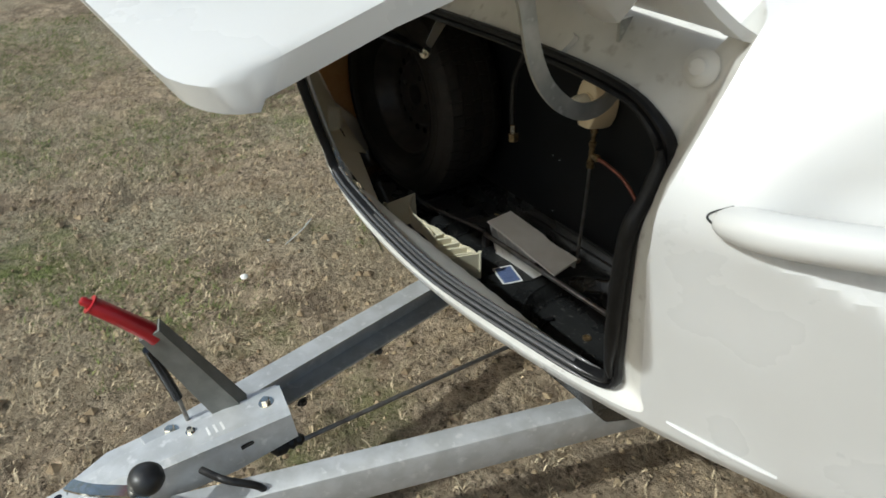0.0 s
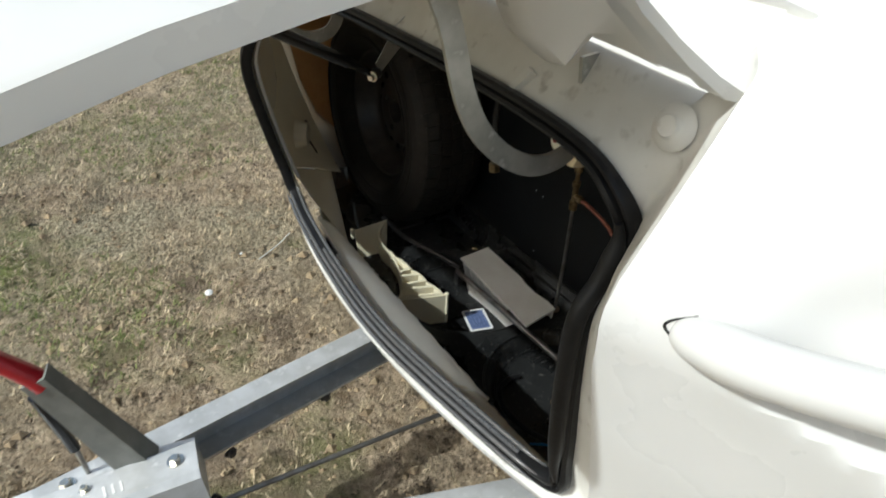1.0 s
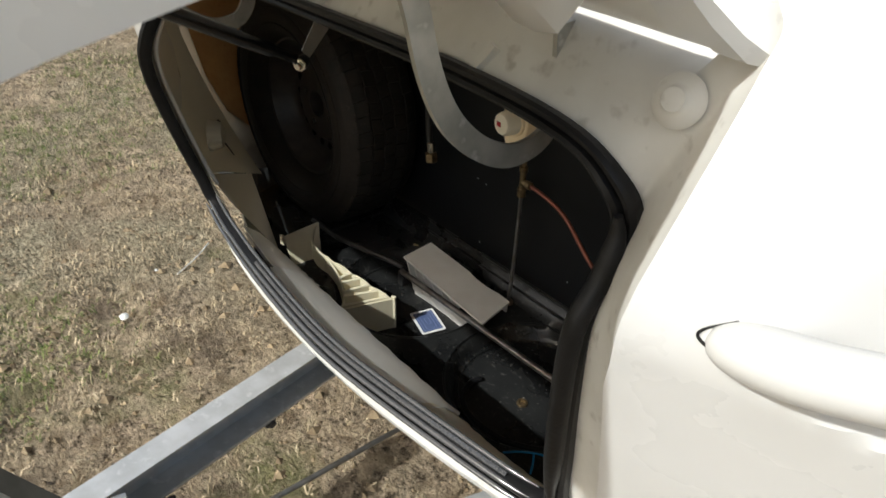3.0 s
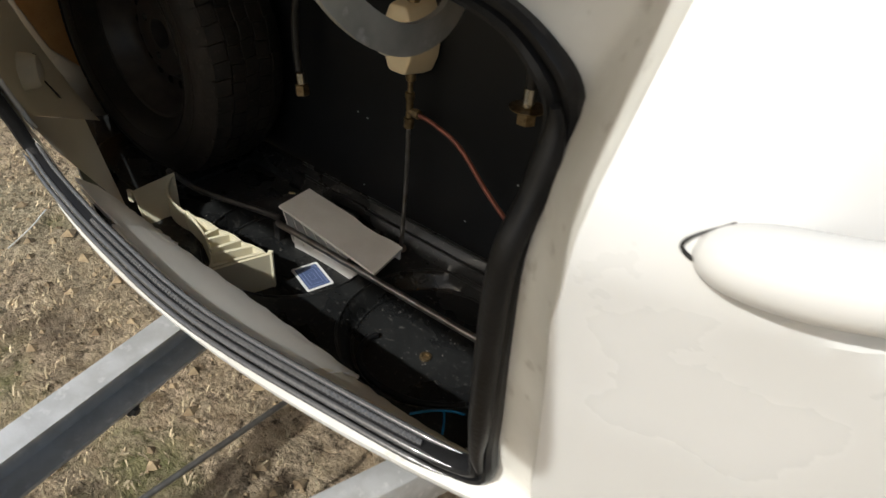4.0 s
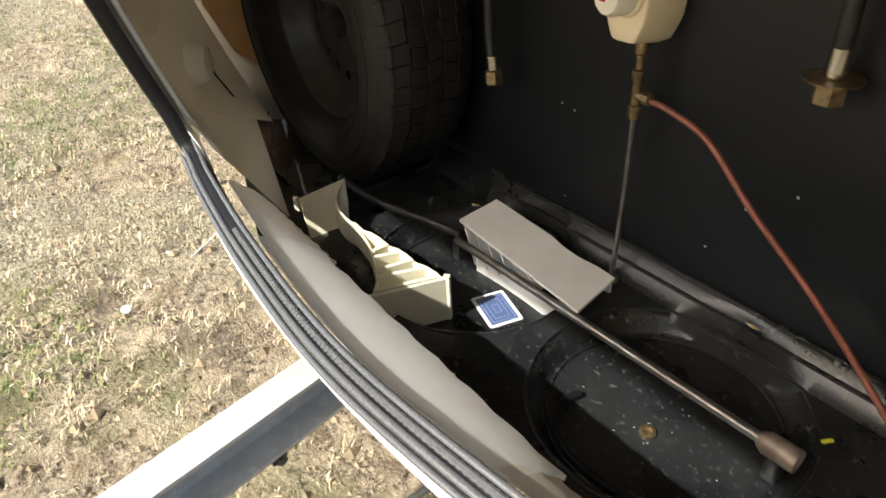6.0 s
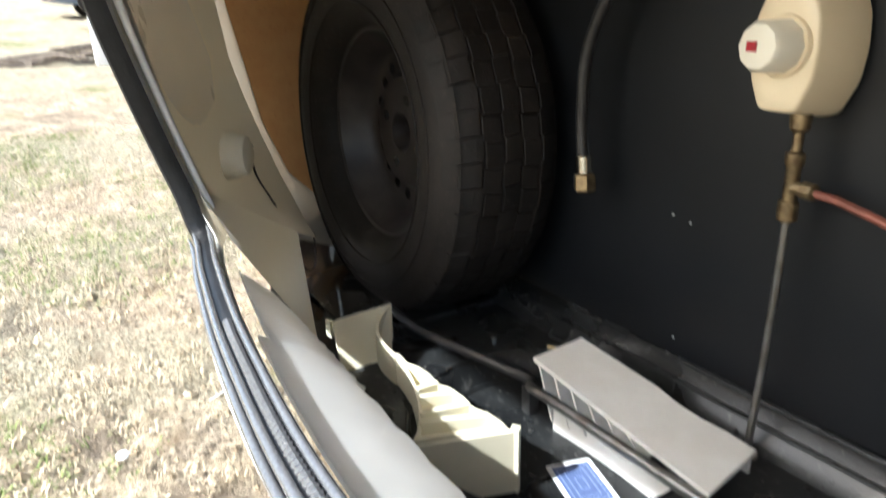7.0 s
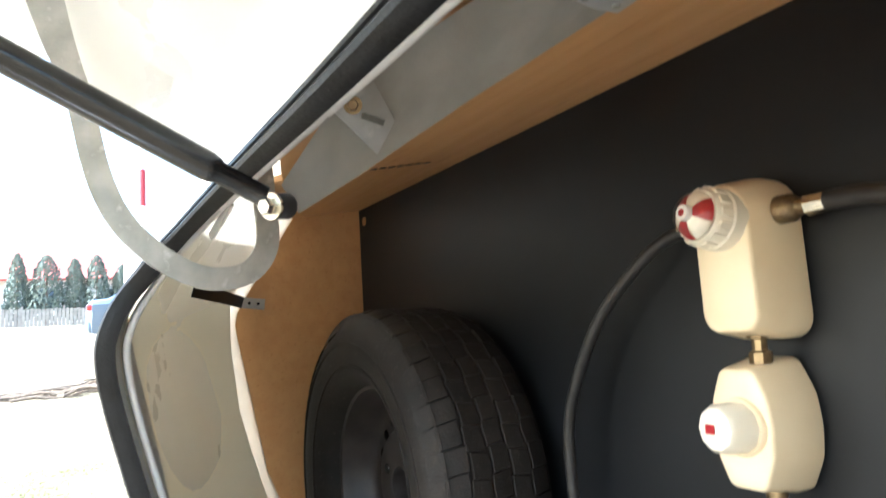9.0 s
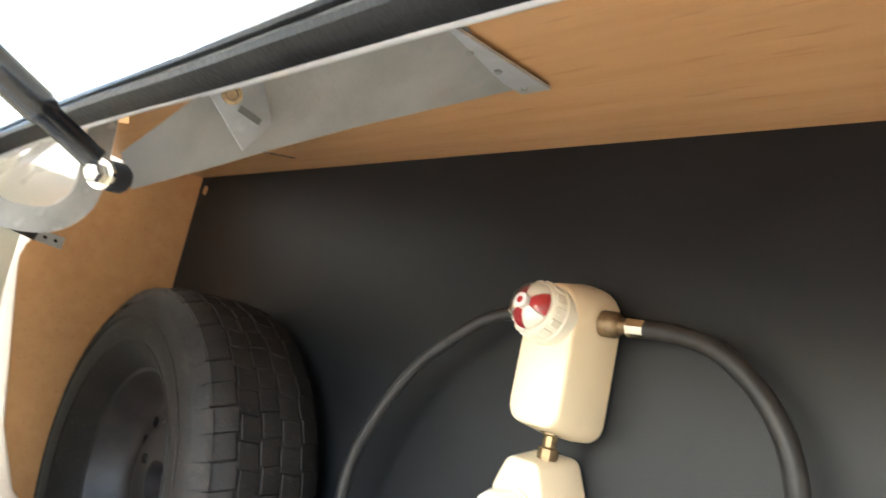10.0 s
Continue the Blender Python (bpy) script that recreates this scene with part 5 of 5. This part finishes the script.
# clip on the far side panel
clip = thing("strap_clip", "black rubber strap with pierced metal end on the plywood side", "strap", (-2.10, 1.17, 1.2))
st = Vector((-1.82, 1.041, 1.197))
en = Vector((-2.118, 1.20, 1.188))
wpart("strap", sweep([st, st.lerp(en, 0.5) + Vector((0.012, 0, 0)), en], [(-0.002, -0.014), (-0.002, 0.014), (0.002, 0.014), (0.002, -0.014)], up=Vector((0, 0.3, 1))), RUBBER, clip, "black rubber strap")
e3 = en + Vector((-0.004, 0.055, -0.006))
wpart("metal_end", sweep([en, e3], [(-0.002, -0.013), (-0.002, 0.013), (0.002, 0.013), (0.002, -0.013)], up=Vector((0, 0.1, 1))), GALV, clip, "pierced steel end")
for f in (0.3, 0.7):
    wpart("hole", lathe([(0.0035, 0), (0.0035, 0.001), (0, 0.001)], 10, Matrix.Translation(en.lerp(e3, f) + Vector((0.0025, 0, 0))) @ axis_to((1, 0.1, 0))), STRUT, clip, "dark hole")
# low boss and cord on the liner
cpart("liner_boss", lathe([(0.040, -0.012), (0.037, 0.008), (0.031, 0.022), (0.018, 0.027), (0, 0.028)], 24, Matrix.Translation((-1.625, 1.060, 0.80)) @ axis_to((0.5, 0.85, 0.0))), LINER, "cream moulded boss")
solid("dark_cord", tube([(-1.70, 1.11, 0.80), (-1.73, 1.115, 0.79), (-1.735, 1.12, 0.74), (-1.76, 1.16, 0.66), (-1.80, 1.20, 0.55), (-1.82, 1.23, 0.50), (-1.86, 1.26, 0.50), (-1.88, 1.27, 0.56)], 0.0022, 6), DARKSTEEL, "thin dark cord hanging by the cream liner", "cord")
# text bars on the ceiling
for i in range(7):
    x = -1.60 + 0.004 * i
    y = 1.335 + 0.017 * i
    cpart("print_bar", box(0.012, 0.012, 0.001, pose(x, y, ceil_z(y) - 0.001, 8), 0), DARKSTEEL, "dark unreadable print")
# ---- far side of the field ----
CAMX, CAMY = -0.46, 0.80


def far(d, dy):
    x, y = CAMX - d, CAMY + dy * d
    return Vector((x, y, ground_z(x, y)))


BRICKW = mat("pale_render", (0.62, 0.62, 0.60), 0.8, vary=(0.52, 0.52, 0.50), scale=2, amount=0.5)
ROOF = mat("red_roof_sheet", (0.42, 0.10, 0.075), 0.55, vary=(0.34, 0.08, 0.06), scale=1.5, amount=0.6, bump=0.1, bump_scale=8)
GLASSD = mat("dark_window", (0.03, 0.04, 0.05), 0.1, coat=0.5)
FENCEM = mat("weathered_fence", (0.20, 0.19, 0.18), 0.85, vary=(0.30, 0.29, 0.27), scale=3, amount=0.5)
# foliage green, lightened and greyed in the colour for distance haze
LEAF = mat("hazed_conifer_green", (0.105, 0.135, 0.115), 0.8, vary=(0.165, 0.195, 0.165), scale=4, amount=0.6, island=0.22)
BARK = mat("bark", (0.10, 0.075, 0.055), 0.9, vary=(0.16, 0.125, 0.09), scale=20, bump=0.4, bump_scale=60)
CARPAINT = mat("blue_grey_car_paint", (0.09, 0.12, 0.17), 0.3, metal=0.3, coat=0.8, vary=(0.10, 0.135, 0.185), scale=3)
ALLOY = mat("alloy", (0.55, 0.56, 0.57), 0.35, metal=0.8, vary=(0.45, 0.46, 0.47), scale=10)
LAMP = mat("red_lamp", (0.5, 0.02, 0.02), 0.2, coat=0.5)
WHITEP = mat("white_paint", (0.75, 0.75, 0.73), 0.5, vary=(0.65, 0.65, 0.62), scale=4, amount=0.5)
STRAW = mat("dry_grass", (0.27, 0.21, 0.13), 0.9, vary=(0.60, 0.50, 0.34), scale=8, amount=0.6, island=0.45)
GREEN = mat("short_green_grass", (0.11, 0.14, 0.04), 0.9, vary=(0.22, 0.24, 0.08), scale=8, amount=0.6, island=0.4)

# house
hb = far(52, 0.0)
hz = ground_z(hb.x, hb.y) - 0.3
house = thing("house", "low pale house with a long red metal roof", "house", (hb.x, hb.y, hz))
wpart("wall", box(8, 26, 3.4, pose(hb.x - 4, hb.y - 2, hz + 1.7)), BRICKW, house, "pale rendered wall")
rr = [Vector((hb.x + 0.6, hb.y - 15.4, hz + 3.3)), Vector((hb.x - 4, hb.y - 15.4, hz + 5.9)), Vector((hb.x - 8.6, hb.y - 15.4, hz + 3.3)), Vector((hb.x - 8.6, hb.y - 15.4, hz + 3.15)), Vector((hb.x - 4, hb.y - 15.4, hz + 5.7)), Vector((hb.x + 0.6, hb.y - 15.4, hz + 3.15))]
wpart("roof", loft([rr, [p + Vector((0, 26.8, 0)) for p in rr]], cap_first=True, cap_last=True), ROOF, house, "red sheet roof")
for y in (-4.6, -1.2, 3.0, 6.5):
    wpart("window", box(0.12, 1.6, 1.3, pose(hb.x + 0.02, hb.y + y, hz + 1.9), 0.02), GLASSD, house, "dark window")
wpart("door", box(0.12, 1.0, 2.1, pose(hb.x + 0.02, hb.y - 2.6, hz + 1.2), 0.02), WHITEP, house, "white door")

# slatted fence
f0 = far(43, 0)
fence = thing("fence", "low weathered board fence along the field edge", "fence", (f0.x, f0.y, f0.z))
rnd = random.Random(11)
for i in range(84):
    y = f0.y - 8 + 0.19 * i
    wpart("board", box(0.03, 0.155, 1.0, pose(f0.x, y, ground_z(f0.x, y) + 0.50 + rnd.uniform(-0.03, 0.03), 0, 0, rnd.uniform(-3, 3))), FENCEM, fence)
for i in range(9):
    y = f0.y - 8 + 2 * i
    wpart("post", box(0.10, 0.10, 1.15, pose(f0.x - 0.08, y, ground_z(f0.x, y) + 0.57)), FENCEM, fence)


def conifer(base, h, r, seed):
    t = thing("conifer_tree", "dense dark green garden conifer behind the fence", "tree", base, "conifers")
    wpart("trunk", lathe([(0.08, 0), (0.06, h * 0.5), (0.01, h * 0.95)], 8, Matrix.Translation(base)), BARK, t)
    rn = random.Random(seed)
    b = bmesh.new()
    for i in range(1500):
        s = rn.random() ** 0.9
        z = 0.08 * h + s * h * 0.92
        rad = r * (min(1, s * 6 + 0.5)) * (1 - s) ** 0.5 * rn.uniform(0.55, 1.08) * (1 + 0.18 * noise.noise(Vector((s * 6, seed, i % 7))))
        a = rn.uniform(0, 6.283)
        c = Vector(base) + Vector((rad * math.cos(a), rad * math.sin(a), z))
        sz = rn.uniform(0.09, 0.19) * (1.15 - 0.4 * s)
        m = Matrix.Translation(c) @ Euler((rn.uniform(-0.5, 0.5), rn.uniform(-0.5, 0.5), a)).to_matrix().to_4x4()
        v = [b.verts.new(m @ Vector(q)) for q in ((-sz * 0.3, 0, -sz * 0.6), (sz * 0.4, -sz * 0.35, 0), (0, 0, sz), (sz * 0.4, sz * 0.35, 0))]
        b.faces.new(v)
        b.faces.new((v[0], v[2], v[1]))
    wpart("crown", b, LEAF, t)
    return t


for dy, h, r, sd in ((-0.052, 3.6, 0.75, 1), (-0.020, 3.5, 1.25, 2), (0.012, 3.3, 0.80, 3), (0.038, 3.5, 1.0, 4), (0.068, 2.9, 0.9, 5), (-0.10, 2.4, 0.9, 6), (0.10, 3.2, 1.0, 7)):
    conifer(far(45.5, dy), h + 0.6, r, sd)

# parked car, tail towards the open side
cp = far(16.5, 0.083)
car = thing("parked_car", "blue-grey hatchback saloon parked on the grass", "car", cp, "")
ly0 = cp.y - 0.95


def car_section(y, w, z0, z1, zc, wc):
    return [Vector((cp.x + a, ly0 + y, cp.z + z)) for a, z in ((-w * 0.96, z0), (-w, z0 + 0.18), (-w, z1 - 0.06), (-w * 0.94, z1), (-wc, zc - 0.04), (-wc * 0.85, zc), (wc * 0.85, zc), (wc, zc - 0.04), (w * 0.94, z1), (w, z1 - 0.06), (w, z0 + 0.18), (w * 0.96, z0))]


secs = [car_section(0.0, 0.72, 0.42, 0.86, 0.90, 0.62), car_section(0.10, 0.84, 0.30, 0.95, 1.00, 0.70), car_section(0.42, 0.89, 0.24, 0.97, 1.04, 0.68), car_section(0.85, 0.90, 0.22, 0.95, 1.30, 0.60), car_section(1.45, 0.90, 0.22, 0.93, 1.44, 0.60), car_section(2.3, 0.90, 0.22, 0.90, 1.45, 0.62), car_section(2.9, 0.90, 0.22, 0.90, 1.30, 0.62), car_section(3.45, 0.89, 0.24, 0.90, 0.98, 0.68), car_section(4.2, 0.84, 0.28, 0.76, 0.82, 0.66), car_section(4.5, 0.70, 0.36, 0.62, 0.66, 0.56)]
wpart("body", loft(secs, cap_first=True, cap_last=True), CARPAINT, car, "blue-grey painted body")
sw = 0.912
for pts, nm in ((((1.02, 1.01), (1.62, 1.36), (2.0, 1.38), (2.0, 0.99)), "side_window"), (((2.06, 0.99), (2.06, 1.38), (2.3, 1.37), (3.0, 0.97)), "side_window")):
    xx = [cp.x + 0.865 - max(0, z - 0.95) * 0.55 for y, z in pts]
    wpart(nm, loft([[Vector((x, ly0 + y, cp.z + z)) for x, (y, z) in zip(xx, pts)], [Vector((x + 0.012, ly0 + y, cp.z + z)) for x, (y, z) in zip(xx, pts)]], cap_first=True, cap_last=True), GLASSD, car, "dark side window")
wpart("rear_window", loft([[Vector((cp.x + a, ly0 + y, cp.z + z)) for a, y, z in ((-0.55, 0.46, 1.06), (0.55, 0.46, 1.06), (0.5, 0.80, 1.29), (-0.5, 0.80, 1.29))], [Vector((cp.x + a, ly0 + y - 0.01, cp.z + z + 0.015)) for a, y, z in ((-0.55, 0.46, 1.06), (0.55, 0.46, 1.06), (0.5, 0.80, 1.29), (-0.5, 0.80, 1.29))]], cap_first=True, cap_last=True), GLASSD, car, "dark rear window")
for sx in (-1, 1):
    wpart("tail_lamp", box(0.22, 0.20, 0.13, pose(cp.x + sx * 0.72, ly0 + 0.10, cp.z + 0.84), 0.03), LAMP, car, "red tail lamp")
    for y in (0.92, 3.55):
        m = Matrix.Translation((cp.x + sx * 0.80, ly0 + y, cp.z + 0.315)) @ axis_to((sx, 0, 0))
        w = wpart("wheel", lathe([(0.20, -0.1), (0.30, -0.1), (0.315, -0.08), (0.315, 0.08), (0.30, 0.11), (0.225, 0.12), (0.20, 0.10)], 28, m), TYRE, car, "black tyre")
        wpart("rim", lathe([(0.225, 0.10), (0.215, 0.105), (0.20, 0.09), (0.05, 0.10), (0, 0.105)], 20, m), ALLOY, car, "silver wheel")
        for k in range(5):
            wpart("rim_gap", box(0.07, 0.05, 0.012, m @ Matrix.Rotation(2 * math.pi * k / 5, 4, "Z") @ Matrix.Translation((0.15, 0, 0.097))), GLASSD, car, "dark spoke gap")
wpart("bumper", box(1.60, 0.18, 0.26, pose(cp.x, ly0 + 0.10, cp.z + 0.44), 0.06), CARPAINT, car)

# heap of cut branches
bp0 = far(9.3, -0.01)
heap = thing("branch_pile", "heap of cut bare branches lying on the grass", "branches", bp0)
rnd = random.Random(3)
for i in range(34):
    y = bp0.y + rnd.uniform(-0.45, 1.0)
    x = bp0.x + rnd.uniform(-0.25, 0.25)
    L, a = rnd.uniform(0.35, 1.0), rnd.gauss(1.45, 0.5)
    z = ground_z(x, y) + 0.02 + max(0, y - bp0.y) * rnd.uniform(0, 0.26)
    pts = [Vector((x + L * (s - 0.5) * math.cos(a), y + L * (s - 0.5) * math.sin(a), z + rnd.uniform(-0.02, 0.05) * (s * 2))) for s in (0, 0.35, 0.7, 1)]
    wpart("branch", sweep(smooth_path(pts, 3), circle(rnd.uniform(0.006, 0.020), 6)), BARK, heap)

# striped barrier pole with a white board
pp = far(6.6, 0.107)
pole = thing("striped_pole", "tall red and white striped pole by a white board", "pole", pp)
for i in range(9):
    wpart("band", lathe([(0, 0), (0.028, 0), (0.028, 0.345), (0, 0.345)], 14, Matrix.Translation((pp.x - 0.006 * i, pp.y - 0.02 * i * 0.5, pp.z - 0.05 + 0.345 * i))), REDP if i % 2 == 0 else WHITEP, pole, "red band" if i % 2 == 0 else "white band")
wb = far(7.4, 0.088)
board = solid("white_board", box(0.05, 0.22, 1.5, pose(wb.x, wb.y, wb.z + 0.95, 0, 0, 0), 0.02), WHITEP, "narrow white painted board standing on the grass", "board")

# ---- dry grass and turf ----
def grass(name, count, region, material, label, h0, h1, seed, mask):
    rn = random.Random(seed)
    vs, fs = [], []
    while count > 0:
        x, y = rn.uniform(*region[0]), rn.uniform(*region[1])
        if rn.random() > mask(x, y):
            count -= 0.25
            continue
        count -= 1
        z = fine_z(x, y)
        for k in range(rn.randint(3, 6)):
            a, L = rn.uniform(0, 6.283), rn.uniform(h0, h1)
            lay = rn.uniform(0.85, 1.5)
            w = rn.uniform(0.0008, 0.0022)
            dx, dy = math.cos(a), math.sin(a)
            ox, oy = x + rn.gauss(0, 0.010), y + rn.gauss(0, 0.010)
            i0 = len(vs)
            p1 = (L * 0.5 * math.sin(lay * 0.6), L * 0.5 * math.cos(lay * 0.6))
            p2 = (L * math.sin(lay), L * max(0.08, math.cos(lay)))
            vs += [(ox - dy * w, oy + dx * w, z - 0.004), (ox + dy * w, oy - dx * w, z - 0.004), (ox + dx * p1[0] + dy * w, oy + dy * p1[0] - dx * w, z + p1[1]), (ox + dx * p1[0] - dy * w, oy + dy * p1[0] + dx * w, z + p1[1]), (ox + dx * p2[0], oy + dy * p2[0], z + p2[1])]
            fs += [(i0, i0 + 1, i0 + 2, i0 + 3), (i0 + 3, i0 + 2, i0 + 4)]
    me = bpy.data.meshes.new(name)
    me.from_pydata(vs, [], fs)
    me.materials.append(material)
    return tagged(new(name, me), label, "grass", kind="stuff")


def patch(x, y):
    return max(0.0, min(1.0, 0.45 + 1.2 * noise.noise(Vector((x * 1.6, y * 1.6, 4))) + 2.4 * noise.noise(Vector((x * 7.5, y * 7.5, 6))))) 


grass("dry_grass", 20000, ((-5.5, 0.4), (-0.6, 4.2)), STRAW, "trampled dead straw-coloured grass", 0.012, 0.048, 21, lambda x, y: 0.12 + 0.88 * patch(x, y) if x < -1.7 else 0.10 + 0.22 * patch(x, y))
grass("green_grass", 11000, ((-6.0, -1.7), (0.0, 4.5)), GREEN, "patches of short green grass", 0.012, 0.038, 22, lambda x, y: max(0, min(1, 2.5 * noise.noise(Vector((x * 1.3, y * 1.3, 9))) + 0.20 + 0.20 * (-x - 2.4))))
# clods of earth and pebbles
rnd = random.Random(8)
vs, fs = [], []
for i in range(5200):
    x, y = rnd.uniform(-3.2, 0.2), rnd.uniform(-0.3, 3.0)
    s = rnd.uniform(0.003, 0.012) * (2.2 if rnd.random() < 0.12 else 1)
    z = fine_z(x, y)
    i0 = len(vs)
    vs += [(x + s * rnd.uniform(0.7, 1.3), y, z), (x, y + s * rnd.uniform(0.7, 1.3), z), (x - s * rnd.uniform(0.7, 1.3), y, z), (x, y - s * rnd.uniform(0.7, 1.3), z), (x, y, z + s * rnd.uniform(0.4, 0.9)), (x, y, z - s)]
    fs += [(i0, i0 + 1, i0 + 4), (i0 + 1, i0 + 2, i0 + 4), (i0 + 2, i0 + 3, i0 + 4), (i0 + 3, i0, i0 + 4)]
me = bpy.data.meshes.new("earth_clods")
me.from_pydata(vs, [], fs)
me.materials.append(mat("earth", (0.17, 0.12, 0.07), 0.95, vary=(0.30, 0.23, 0.14), scale=30, island=0.3))
tagged(new("earth_clods", me), "small clods of sandy earth", "earth", kind="stuff")
for x, y, s in ((-2.103, 0.815, 0.016), (-2.3, 1.0, 0.008)):
    solid("pebble", lathe([(0, -s * 0.4), (s * 0.8, -s * 0.2), (s, 0.1 * s), (s * 0.6, s * 0.5), (0, s * 0.6)], 9, Matrix.Translation((x, y, ground_z(x, y) + s * 0.4)) @ pose(0, 0, 0, 12, 8, 30)), WHITEP, "small white pebble on the bare earth", "pebble")
solid("straw_stalk", tube([(-2.35, 1.23, ground_z(-2.35, 1.23) + 0.012), (-2.28, 1.15, ground_z(-2.28, 1.15) + 0.016), (-2.22, 1.05, ground_z(-2.22, 1.05) + 0.008)], 0.0025, 6), WHITEP, "pale dry stalk lying on the ground", "stalk")
